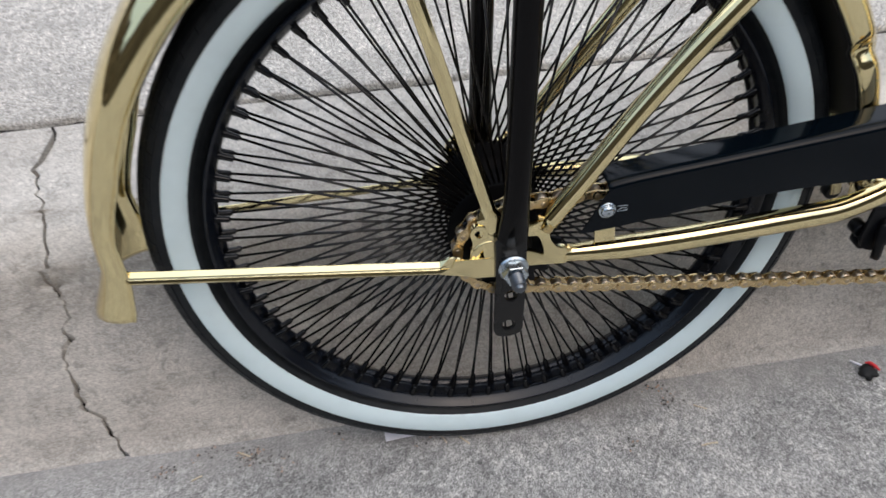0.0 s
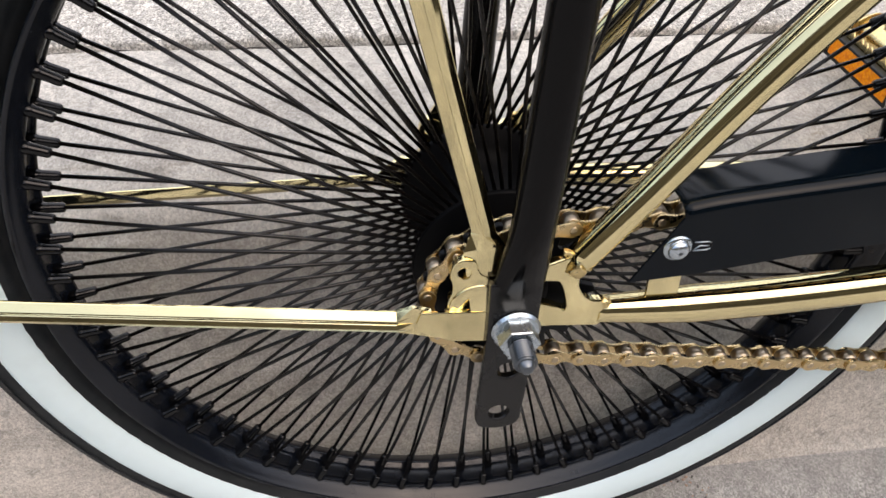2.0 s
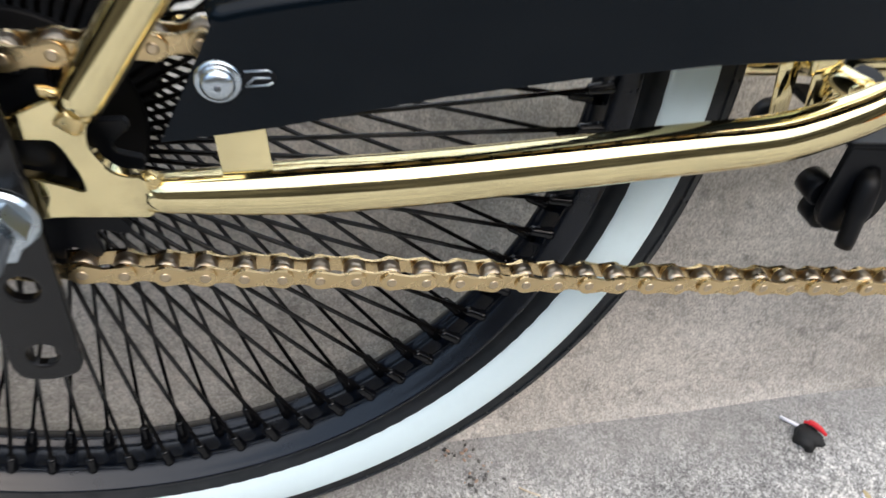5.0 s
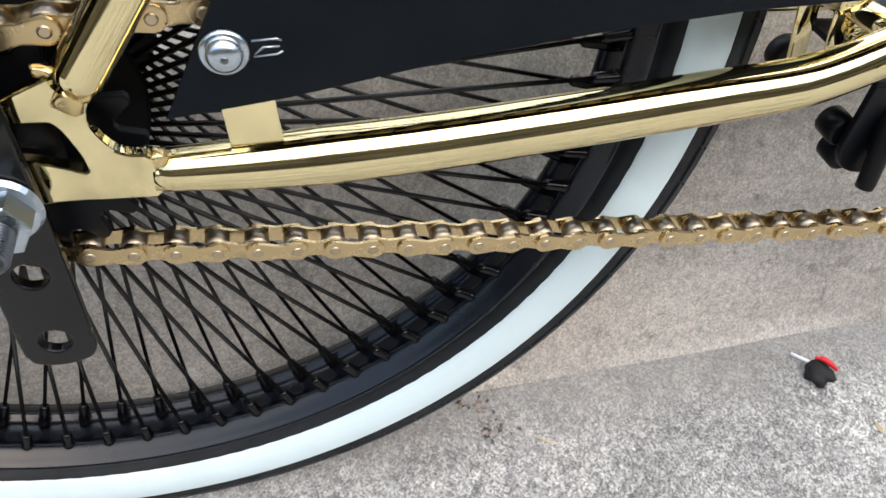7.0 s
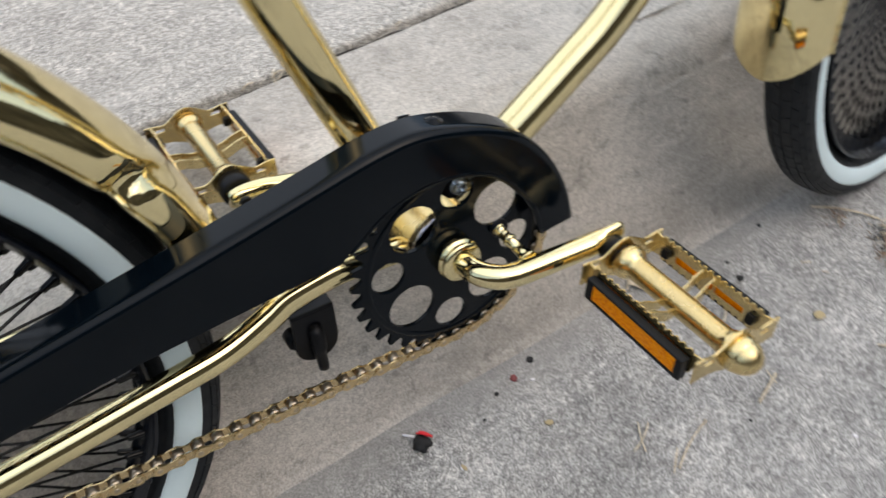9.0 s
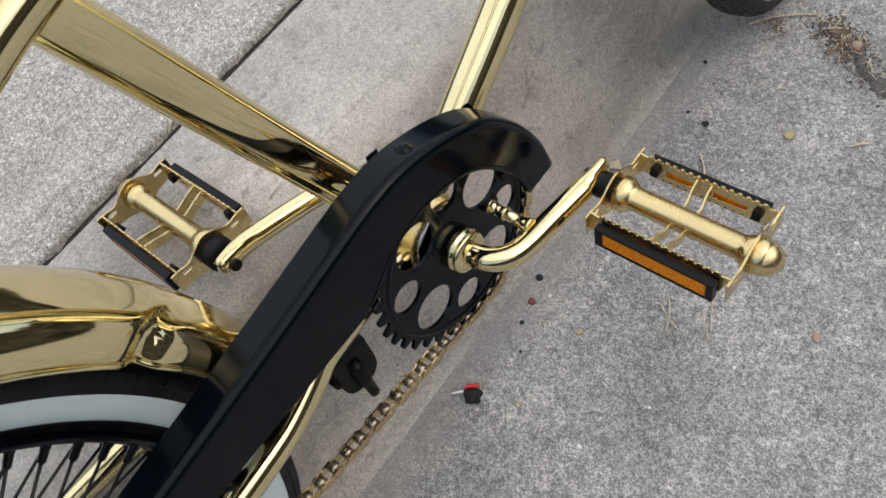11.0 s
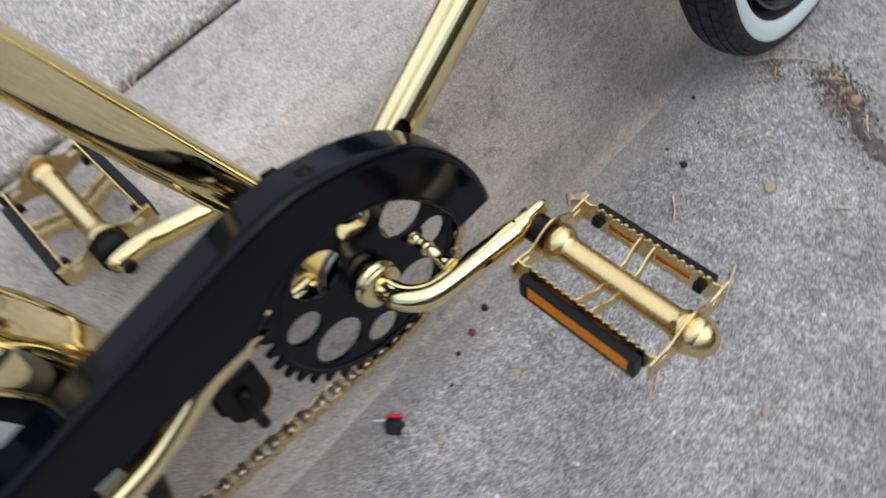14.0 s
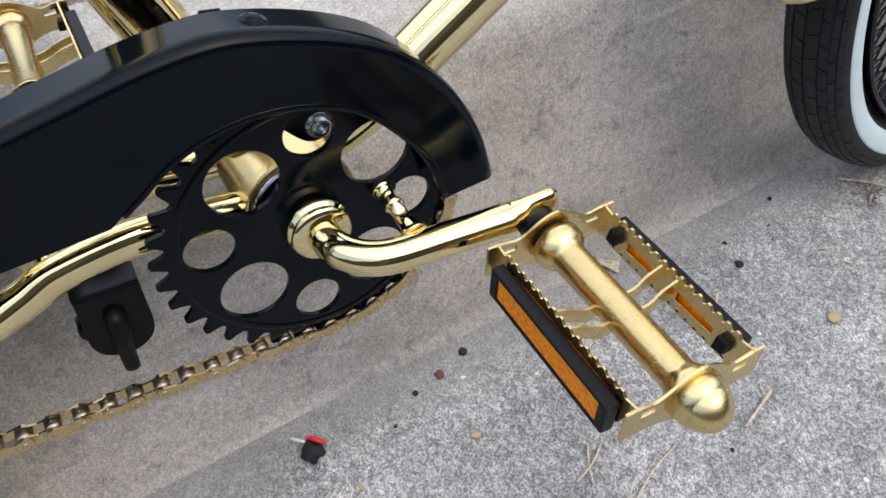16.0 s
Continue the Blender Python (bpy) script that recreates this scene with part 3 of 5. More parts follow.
for s in (-1, 1):
    path = curve_points([(0.0275, s * 0.0560, 0.0215), (0.0505, s * 0.0555, 0.0520), (0.089, s * 0.0530, 0.1035), (0.135, s * 0.051, 0.158), (0.185, s * 0.0435, 0.205), (0.24, s * 0.032, 0.238), (0.297, s * 0.0265, 0.2575), (0.391, s * 0.0255, 0.2735), (0.55, s * 0.025, 0.302), (0.77, s * 0.02, 0.40)], 8)
    part("seat_stay", tube(path, [0.0068 + 0.0025 * min(1, max(0, (q.x - 0.05) / 0.2)) for q in path], 24), GOLD, bike)
    path = curve_points([(0.0405, s * 0.0540, -0.0100), (0.075, s * 0.0525, -0.0126), (0.12, s * 0.051, -0.0138), (0.165, s * 0.0495, -0.0132), (0.215, s * 0.0470, -0.0125), (0.248, s * 0.0440, -0.0130), (0.268, s * 0.0415, -0.0115), (0.287, s * 0.0390, -0.0078), (0.303, s * 0.037, -0.0040), (0.334, s * 0.0345, -0.0035), (0.362, s * 0.0305, -0.0110), (0.386, s * 0.0255, -0.0195)] if s < 0 else [(0.0405, 0.0540, -0.0100), (0.157, 0.05, -0.0150), (0.23, 0.042, -0.019), (0.262, 0.036, -0.020), (0.300, 0.028, -0.018), (0.345, 0.021, -0.018), (0.375, 0.019, -0.019), (0.405, 0.018, -0.021)], 6)
    n = len(path)
    crimp = [1 - 0.22 * max(0, 1 - abs(k / (n - 1) - 0.72) / 0.25) for k in range(n)]
    part("chain_stay", tube(path, [0.0060 + 0.0028 * min(1, k / 8) for k in range(n)], 24, [(c, 1.05) for c in crimp]), GOLD, bike)
    # weld beads
    for a, b, r in (((0.0400, s * 0.0555, -0.0030), (0.0450, s * 0.0560, -0.0065), 0.0034), ((0.0200, s * 0.0572, 0.0275), (0.0262, s * 0.0572, 0.0262), 0.0018), ((0.0240, s * 0.0575, 0.0225), (0.0300, s * 0.0570, 0.0190), 0.0054)):
        bm = tube(curve_points([a, b], 8), [r * (0.86 + 0.2 * math.sin(math.pi * k / 8) ** 0.6) for k in range(9)], 30)
        for v in bm.verts:
            v.co += 0.0016 * Vector((noise.noise(v.co * 260), noise.noise(v.co * 260 + Vector((5, 0, 0))), noise.noise(v.co * 260 + Vector((0, 5, 0)))))
        part("weld_bead", smooth(bm), GOLD_SATIN, bike, "lumpy gold-plated weld")
    outline = flat_curve(drawn_in(DROPOUT), 3)
    holes = [circle(-0.0214, 0.0208, 0.0028, 16), flat_curve(drawn_in(SLOT), 3), flat_curve(drawn_in(EYE), 3)]
    part("dropout", plate(outline, holes, 0.0045, 0.0006, s * 0.0568), GOLD, bike, "gold-plated dropout plate")
bm = rod((0.300, -0.036, -0.006), (0.300, 0.027, -0.015), 0.005, 16)
part("stay_bridge", bm, GOLD, bike)
# tab that carries the guard
bm = box((0.0700, -0.0535, 0.0065), (0.0150, 0.0022, 0.030), Matrix.Rotation(radians(-3), 4, "Y"), 0.0004)
tab = part("guard_tab", bm, GOLD, bike, "gold-plated steel tab")
for x in (0.0640, 0.0764):
    bm = lump((0.0040, 0.0012, 0.0022), x * 90, 3, 0.4)
    bmesh.ops.translate(bm, verts=bm.verts, vec=(x, -0.0556, -0.0074))
    part("weld_bead", bm, GOLD_SATIN, tab, "lumpy gold-plated weld")
# fork, seen only at its lower end beside the front wheel
bm = bmesh.new()
for s in (-1, 1):
    add_tube(bm, curve_points([FRONT @ Vector(q) for q in ((-0.17, s * 0.04, 0.36), (-0.12, s * 0.05, 0.25), (-0.03, s * 0.052, 0.07), (0, s * 0.052, 0))], 8), 0.009, 18)
add_rod(bm, FRONT @ Vector((-0.17, -0.048, 0.36)), FRONT @ Vector((-0.17, 0.048, 0.36)), 0.012)
part("fork", bm, GOLD, bike)
part("front_axle", rod(FRONT @ Vector((0, -0.062, 0)), FRONT @ Vector((0, 0.062, 0)), 0.0047), STEEL, bike)


# -- fenders
def fender(start, stop, flare, inset=0.0, tip=0.0, dent=0.0):
    """A rolled fender round the wheel, from one angle to another, with a flared tail at the end."""
    section = []
    for k in range(-16, 17):
        u = k / 16
        y = 0.0385 * math.sin(u * math.pi / 2)
        r = 0.2625 + 0.0255 * math.cos(abs(u) ** 1.15 * math.pi / 2) ** 0.8 - inset
        y *= 1 - inset * 8
        r += 0.0012 * max(0, 1 - abs(u) / 0.22)
        section.append((r, y))
    bm = bmesh.new()
    rings = []
    steps = 240
    for n in range(steps + 1):
        t = n / steps
        a = start + (stop - start) * t
        ring = []
        lift = 0.021 * max(0, (t - (1 - flare)) / flare) ** 3.6 if flare else 0
        pinch = 1 - 0.16 * max(0, 1 - abs(t - (1 - flare * 0.45)) / (flare * 0.4)) if flare else 1
        dip = max(0, 1 - abs(t - (1 - flare * 0.24)) / (flare * 0.42)) ** 1.5 if flare else 0
        wide = 1 + 0.1 * (max(0, (t - (1 - flare * 0.25)) / (flare * 0.25)) if flare else 0)
        tail = max(0, (t - (1 - flare * 0.55)) / (flare * 0.55)) ** 1.3 if flare else 0
        for r, y in section:
            r2 = r + lift - dip * 0.010 * (1 - abs(y) / 0.05) - (0.006 * (1 - pinch) / 0.16 * (abs(y) / 0.0385) ** 2 * -1)
            r2 -= 0.011 * tail * (abs(y) / 0.0385) ** 4
            if dent and y < -0.012:
                y += dent * math.exp(-(((a - 0.405 + (y + 0.03) * 4) / 0.028) ** 2)) * min(1, (-y - 0.012) / 0.012)
            b = a + tip * (y / 0.0385) ** 2 * max(0, 1 - t / 0.2)
            ring.append(bm.verts.new((r2 * math.cos(b), y * pinch * wide, r2 * math.sin(b))))
        rings.append(ring)
    for a, b in zip(rings, rings[1:]):
        for k in range(len(section) - 1):
            bm.faces.new((a[k], b[k], b[k + 1], a[k + 1])).smooth = True
    bmesh.ops.recalc_face_normals(bm, faces=bm.faces)
    bmesh.ops.solidify(bm, geom=bm.faces[:], thickness=0.0012)
    for f in bm.faces:
        f.smooth = True
    # rolled edge beads
    for k in (0, -1) if not inset else ():
        add_tube(bm, [r[k].co.copy() for r in rings], 0.0013, 8)
    return bm


rear_fender = part("rear_fender", fender(radians(2), radians(186.6), 0.155, 0.0, 0.0, 0.0065), GOLD, bike, "polished gold fender with a flared tail")
# black sheet just inside the fender, over part of its arc
part("fender_inner_sheet", fender(radians(6), radians(150), 0.0, 0.0022, 0.0, 0.0065), BLACK_SATIN, rear_fender, "dark sheet along the inside of the fender")
ff = part("front_fender", fender(radians(182.4), radians(60), 0.0, 0.0, -0.085), GOLD, bike, "polished gold fender")
ff.matrix_basis = FRONT
bm = rod((-0.2850, -0.003, -0.0092), (-0.2950, -0.003, -0.0096), 0.0042, 16, 0.001)
part("fender_bolt", bm, STEEL, rear_fender)


def strut(a, b, tab_end, s, half=0.0060):
    """A fender strut of folded strip: one broad upper face, a thin lip below, and a flat tab at the axle."""
    a, b, c = Vector(a), Vector(b), Vector(tab_end)
    d = b - a
    pts = [a, a + d * 0.012, a + d * 0.5, a + d * 0.968, b, c]
    shape = [(-0.64, -0.56), (-0.42, -0.20), (-0.33, -0.20), (-0.27, -0.06), (0.24, 0.47), (0.42, 0.46), (0.50, -0.40), (0.05, -0.98), (-0.42, -0.98)]
    flat_shape = [(-0.2, -0.9), (-0.2, -0.2), (-0.2, 0.1), (-0.2, 0.5), (-0.18, 1.3), (0.2, 1.3), (0.2, 0.0), (0.2, -1.4), (-0.2, -1.4)]
    weight = [0.75, 0.0, 0.0, 0.0, 0.9, 1.0]
    bm, rings = bmesh.new(), []
    for q, (t, u, v), w in zip(pts, frames(pts), weight):
        u, v = Vector((0, 1, 0)), t.cross(Vector((0, 1, 0))).normalized()
        v = v if v.z >= 0 and abs(v.z) > 0.3 or v.x < 0 and abs(v.z) <= 0.3 else -v
        rings.append([bm.verts.new(q + half * (u * -s * (p[0] + (f[0] - p[0]) * w) + v * (p[1] + (f[1] - p[1]) * w))) for p, f in zip(shape, flat_shape)])
    n = len(shape)
    for r0, r1 in zip(rings, rings[1:]):
        for k in range(n):
            bm.faces.new((r0[k], r0[(k + 1) % n], r1[(k + 1) % n], r1[k]))
    bm.faces.new(rings[0]), bm.faces.new(rings[-1][::-1])
    bmesh.ops.recalc_face_normals(bm, faces=bm.faces)
    long_edges = [e for e in bm.edges if e.calc_length() > 0.02]
    bmesh.ops.bevel(bm, geom=long_edges, offset=0.0004, segments=2, affect="EDGES", profile=0.6)
    return bm


for s in (-1, 1):
    bm = lathe([(0.0060, s * 0.0589), (0.0136, s * 0.0589), (0.0138, s * 0.0594), (0.0128, s * 0.0598), (0.0118, s * 0.0594), (0.0106, s * 0.0594), (0.0098, s * 0.0598), (0.0088, s * 0.0594), (0.0060, s * 0.0594)], segs=48)
    bmesh.ops.recalc_face_normals(bm, faces=bm.faces)
    bmesh.ops.translate(bm, verts=bm.verts, vec=(-0.0140, 0, 0.0005))
    part("axle_washer", bm, GOLD, bike, "gold-plated ribbed washer")
STRUT_TAB = [(-0.0395, 0.0018), (-0.0104, 0.0000), (0.004, -0.0006), (0.004, -0.0178), (-0.0118, -0.0177), (-0.0265, -0.0162), (-0.0375, -0.0105), (-0.0418, -0.0045)]
for s in (-1, 1):
    bm = strut((-0.268, s * 0.034, 0.004), (-0.0425, s * 0.0556, -0.0066), (-0.0340, s * 0.0600, -0.0052), s)
    low = part("fender_strut", bm, GOLD, bike, "folded gold-plated strut")
    part("strut_tab", plate(STRUT_TAB, (), 0.0020, 0.0004, s * 0.0603), GOLD, low, "flat gold-plated tab")
    bm = strut((-0.073, s * 0.037, 0.254), (-0.0140, s * 0.0560, 0.032), (-0.0090, s * 0.0598, -0.002), s, 0.0068)
    part("fender_strut", bm, GOLD, bike, "folded gold-plated strut")

# -- black upright legs bolted at the axle
for s in (-1, 1):
    y = s * 0.0625
    bm = bmesh.new()
    pts = [(-0.0005, y, -0.066), (-0.0003, y, -0.04), (0.0, y, -0.01), (0.0008, y, 0.012), (0.002, y + s * 0.002, 0.03), (0.003, y + s * 0.0035, 0.05), (0.0045, y + s * 0.004, 0.09), (0.009, y + s * 0.003, 0.2), (0.018, y, 0.42)]
    flat = [(0.2, 1.3), (0.2, 1.3), (0.2, 1.29), (0.26, 1.29), (0.58, 1.18), (0.9, 1.03), (1, 1), (1, 1), (1, 1)]
    path, fl = curve_points(pts[2:], 6), []
    for k in range(len(path)):
        q = 2 + k / 6
        lo = min(int(q), len(flat) - 2)
        fl.append(tuple(flat[lo][j] + (flat[lo + 1][j] - flat[lo][j]) * (q - lo) for j in (0, 1)))
    leg = part("support_leg", tube(path, 0.0087, 28, fl), LEG_BLACK, bike, "black-painted tube flattened at its foot")
    half = 0.0113
    outline = flat_curve([(-half, 0.018), (-half + 0.0002, -0.02), (-half - 0.0014, -0.064), (-half - 0.0008, -0.0712), (-0.0098, -0.0748), (-0.0022, -0.0765), (0.0055, -0.0750), (half - 0.0026, -0.0712), (half - 0.0018, -0.064), (half - 0.0002, -0.02), (half, 0.018)], 4)
    holes = [circle(0.0003, -0.0352, 0.0050, 24), circle(-0.0018, -0.0645, 0.0050, 24)]
    part("foot_plate", plate(outline, holes, 0.0042, 0.0008, y), FOOT_BLACK, leg)

# -- axle, nuts and washers
def skewed(bm):
    """The drive side's axle end sits low in its slot."""
    for v in bm.verts:
        if v.co.y < -0.06:
            v.co += Vector((0.0015, 0, -0.0086))
    return bm


part("axle", skewed(tube([(0, -0.0890, 0), (0, -0.0885, 0), (0, -0.0852, 0), (0, -0.061, 0), (0, -0.059, 0), (0, 0.061, 0), (0, 0.0852, 0), (0, 0.0890, 0)], [0.0014, 0.0026, 0.0038, 0.0038, 0.0044, 0.0044, 0.0038, 0.0020], 18)), DARK_STEEL, bike, "threaded dark steel axle")
bm = bmesh.new()
for s in (-1, 1):
    for k in range(11):
        y = s * (0.0740 + 0.0011 * k)
        rr = 0.0053 if k < 10 else 0.0048
        add_tube(bm, [(0, y, 0), (0, y + s * 0.00035, 0), (0, y + s * 0.0005, 0), (0, y + s * 0.0008, 0)], [0.0037, rr, rr, 0.0037], 20, caps=False)
part("axle_thread", skewed(bm), DARK_STEEL, bike)["kind"] = "stuff"
for s in (-1, 1):
    flange = [(0.0052, 0.0648), (0.0106, 0.0648), (0.0110, 0.0656), (0.0100, 0.0670), (0.0052, 0.0676)]
    bm = lathe([(r, s * y) for r, y in flange], segs=32)
    add_tube(bm, [(0, s * 0.0668, 0), (0, s * 0.0742, 0), (0, s * 0.0747, 0)], [0.0091, 0.0091, 0.0086], 6)
    for f in bm.faces:
        f.smooth = len(f.verts) == 4 and f.calc_area() < 3e-6
    part("axle_nut", skewed(bm), STEEL, bike, "zinc flange nut")


# -- chain and sprockets
COG_R, COG_N, COG_C = 0.0366, 18, Vector((0.0005, 0, -0.0025))
RING_C, RING_R, RING_N = Vector((0.412, 0, -0.0245)), 0.0729, 36
CHAIN_Y = -0.0475


def sprocket(count, pitch_r, holes, thick, y):
    outline = []
    for k in range(count):
        a = math.tau * k / count
        for da, dr in ((-0.5, -0.0042), (-0.36, -0.0036), (-0.24, -0.0008), (-0.12, 0.0030), (0.0, 0.0036), (0.12, 0.0030), (0.24, -0.0008), (0.36, -0.0036)):
            b = a + da * math.tau / count
            outline.append(((pitch_r + dr) * math.cos(b), (pitch_r + dr) * math.sin(b)))
    return plate(outline, holes, thick, 0.0004, y)


holes = []
for k in range(4):
    a = math.radians(34.5 + 90 * k)
    holes.append(circle(0.0445 * math.cos(a), 0.0445 * math.sin(a), 0.0170, 36))
    a += math.pi / 4
    holes.append(circle(0.0495 * math.cos(a), 0.0495 * math.sin(a), 0.0119, 32))
bm = sprocket(RING_N, RING_R, holes, 0.0032, 0)
bmesh.ops.translate(bm, verts=bm.verts, vec=RING_C + Vector((0, CHAIN_Y, 0)))
ring = part("chainring", bm, BLACK, bike, "black-painted sprocket with round holes")
bm = lathe([(0.0665, CHAIN_Y - 0.0016), (0.0652, CHAIN_Y - 0.0026), (0.0632, CHAIN_Y - 0.0026), (0.0622, CHAIN_Y - 0.0016)], segs=72, closed=False)
bmesh.ops.translate(bm, verts=bm.verts, vec=RING_C)
part("pressed_ridge", bm, BLACK, ring)
bm = sprocket(COG_N, COG_R, [circle(0, 0, 0.015, 24)], 0.003, CHAIN_Y)
bmesh.ops.translate(bm, verts=bm.verts, vec=COG_C)
part("cog", bm, BLACK_SATIN, bike, "dark steel cog")
part("cog_carrier", lathe([(0.0, -0.053), (0.012, -0.053), (0.0185, -0.05), (0.0205, -0.036), (0.0, -0.036)], segs=32, closed=False), BLACK_SATIN, bike)


def chain_path():
    """Points along the chain's loop, seen from the drive side, as (x, z)."""
    hub, d = Vector((COG_C.x, COG_C.z)), Vector((RING_C.x - COG_C.x, RING_C.z - COG_C.z))
    dist, base = d.length, math.atan2(d.y, d.x)
    off = math.acos((COG_R - RING_R) / dist)
    top, low = base + off, base - off
    out = []
    a0, a1 = top, low + math.tau
    n = 60
    for k in range(n + 1):
        a = a0 + (a1 - a0) * k / n
        out.append(Vector((COG_R * math.cos(a), COG_R * math.sin(a))))
    p, q = out[-1], d + RING_R * Vector((math.cos(low), math.sin(low)))
    for k in range(1, 40):
        t = k / 40
        out.append(p.lerp(q, t) + Vector((0, -0.007 * t * (1 - t))))
    for k in range(n + 1):
        a = low + (top - low) * k / n
        out.append(d + RING_R * Vector((math.cos(a), math.sin(a))))
    p, q = out[-1], out[0]
    for k in range(1, 40):
        out.append(p.lerp(q, k / 40))
    return [hub + q for q in out]


def along(points, count):
    """Places at even distances round a closed loop."""
    loop = points + [points[0]]
    run = [0.0]
    for a, b in zip(loop, loop[1:]):
        run.append(run[-1] + (b - a).length)
    out, n = [], 0
    for k in range(count):
        s = run[-1] * k / count
        while run[n + 1] < s:
            n += 1
        out.append(loop[n].lerp(loop[n + 1], (s - run[n]) / max(run[n + 1] - run[n], 1e-9)))
    return out, run[-1]


points = chain_path()
_, total = along(points, 10)
LINKS = 2 * round(total / 0.0127 / 2)
pins, _ = along(points, LINKS)
L = total / LINKS


def link_mesh(y, thick, r):
    """The two side plates of a link."""
    outline = []
    for k in range(9):
        a = math.pi / 2 + math.pi * k / 8
        outline.append((r * math.cos(a), r * math.sin(a)))
    outline += [(L * 0.28, -r * 0.83), (L * 0.5, -r * 0.70), (L * 0.72, -r * 0.83)]
    for k in range(9):
        a = -math.pi / 2 + math.pi * k / 8
        outline.append((L + r * math.cos(a), r * math.sin(a)))
    outline += [(L * 0.72, r * 0.83), (L * 0.5, r * 0.70), (L * 0.28, r * 0.83)]
    bm = bmesh.new()
    for s in (-1, 1):
        lo = [bm.verts.new((a, s * (y + thick / 2), b)) for a, b in outline]
        mid = [bm.verts.new((a * 0.97 + L * 0.015, s * (y + thick / 2 + 0.0001), b * 0.86)) for a, b in outline]
        hi = [bm.verts.new((a, s * (y - thick / 2), b)) for a, b in outline]
        n = len(outline)
        for k in range(n):
            bm.faces.new((lo[k], lo[(k + 1) % n], mid[(k + 1) % n], mid[k]))
            bm.faces.new((hi[k], hi[(k + 1) % n], lo[(k + 1) % n], lo[k]))
        bm.faces.new(mid), bm.faces.new(hi)
    bmesh.ops.recalc_face_normals(bm, faces=bm.faces)
    me = bpy.data.meshes.new("chain_link")
    bm.to_mesh(me)
    bm.free()
    me.materials.append(CHAIN_GOLD)
    return me


bm = bmesh.new()
for p in pins:
    add_tube(bm, [(p.x, CHAIN_Y - 0.0030, p.y), (p.x, CHAIN_Y + 0.0030, p.y)], 0.0041, 12)
chain = part("chain", bm, ROLLER, bike, "dull gold roller chain")
bm = bmesh.new()
for p in pins:
    add_tube(bm, [(p.x, CHAIN_Y - 0.0056, p.y), (p.x, CHAIN_Y - 0.0053, p.y), (p.x, CHAIN_Y + 0.0053, p.y), (p.x, CHAIN_Y + 0.0056, p.y)], [0.0013, 0.0019, 0.0019, 0.0013], 9)
part("pin_head", bm, CHAIN_DARK, chain)["kind"] = "stuff"
outer_me, inner_me = link_mesh(0.0046, 0.0011, 0.0039), link_mesh(0.0033, 0.0011, 0.0040)
for k, p in enumerate(pins):
    q = pins[(k + 1) % LINKS]
    turn = Matrix.Rotation(-math.atan2(q.y - p.y, q.x - p.x), 4, "Y")
    again("chain_link", inner_me if k % 2 else outer_me, chain, Matrix.Translation((p.x, CHAIN_Y, p.y)) @ turn)

# -- chain guard
GUARD_Y = -0.0625
TOP = [(0.066, 0.0513), (0.0868, 0.0548), (0.14, 0.0602), (0.19, 0.0655), (0.24, 0.0708), (0.29, 0.0768), (0.335, 0.0828), (0.3675, 0.0868), (0.395, 0.0866), (0.42, 0.0798), (0.445, 0.0685), (0.4655, 0.0535), (0.486, 0.0265), (0.4985, -0.003), (0.5035, -0.0305)]
INNER = [(0.4742, -0.0318), (0.4700, -0.011), (0.4600, 0.0095), (0.4450, 0.0295), (0.4280, 0.0415), (0.4065, 0.0485), (0.385, 0.0492), (0.3640, 0.0435), (0.349, 0.0345), (0.3395, 0.029)]
LOW = [(0.333, 0.0272), (0.2665, 0.0277), (0.21, 0.0280), (0.168, 0.0258), (0.127, 0.0221), (0.0805, 0.0155), (0.049, 0.0128)]


top_line, inner_line = flat_curve(TOP, 5), flat_curve(INNER, 5)


def offset_line(line, d):
    """Moves a line sideways; positive d to the left of its run."""
    out = []
    for n, (a, b) in enumerate(line):
        p, q = Vector(line[max(n - 1, 0)]), Vector(line[min(n + 1, len(line) - 1)])
        t = (q - p).normalized()
        out.append((a - t.y * d, b + t.x * d))
    return out


face = offset_line(top_line, -0.0052) + offset_line(inner_line, -0.002) + LOW
guard = part("chain_guard", plate(face, (), 0.0012, 0.0002, GUARD_Y), BLACK, bike, "glossy black steel chain guard")


def strip(line, steps):
    """A pressed strip along a line: the loop of its section as (sideways, y)."""
    bm = bmesh.new()
    rows = [[bm.verts.new((a, y, b)) for a, b in offset_line(line, d)] for d, y in steps]
    for a, b in zip(rows, rows[1:] + rows[:1]):
        for k in range(len(a) - 1):
            bm.faces.new((a[k], a[k + 1], b[k + 1], b[k])).smooth = True
    for k in (0, -1):
        bm.faces.new([r[k] for r in rows])
    bmesh.ops.recalc_face_normals(bm, faces=bm.faces)
    return bm


GY = GUARD_Y
bend = [(-0.0062, GY - 0.00055), (-0.0054, GY - 0.00065), (-0.0042, GY - 0.0005), (-0.0028, GY + 0.0002), (-0.0016, GY + 0.0013), (-0.0007, GY + 0.0027), (-0.0002, GY + 0.0042), (0, GY + 0.0058), (0, GY + 0.0066)]
ends = [(0, GY + 0.0220), (0, GY + 0.0225), (-0.0010, GY + 0.0225), (-0.0010, GY + 0.0220)]
part("guard_flange", strip(top_line, bend + ends + [(a - 0.0010, y + 0.0005) for a, y in reversed(bend)]), BLACK, guard)
part("rolled_edge", strip(inner_line, [(-0.003, GY - 0.0006), (-0.0008, GY - 0.0006), (0.0002, GY - 0.0002), (0.0007, GY + 0.0010), (0.0009, GY + 0.0035), (0.0003, GY + 0.0035), (-0.0002, GY + 0.0012), (-0.003, GY + 0.0005)]), BLACK, guard)
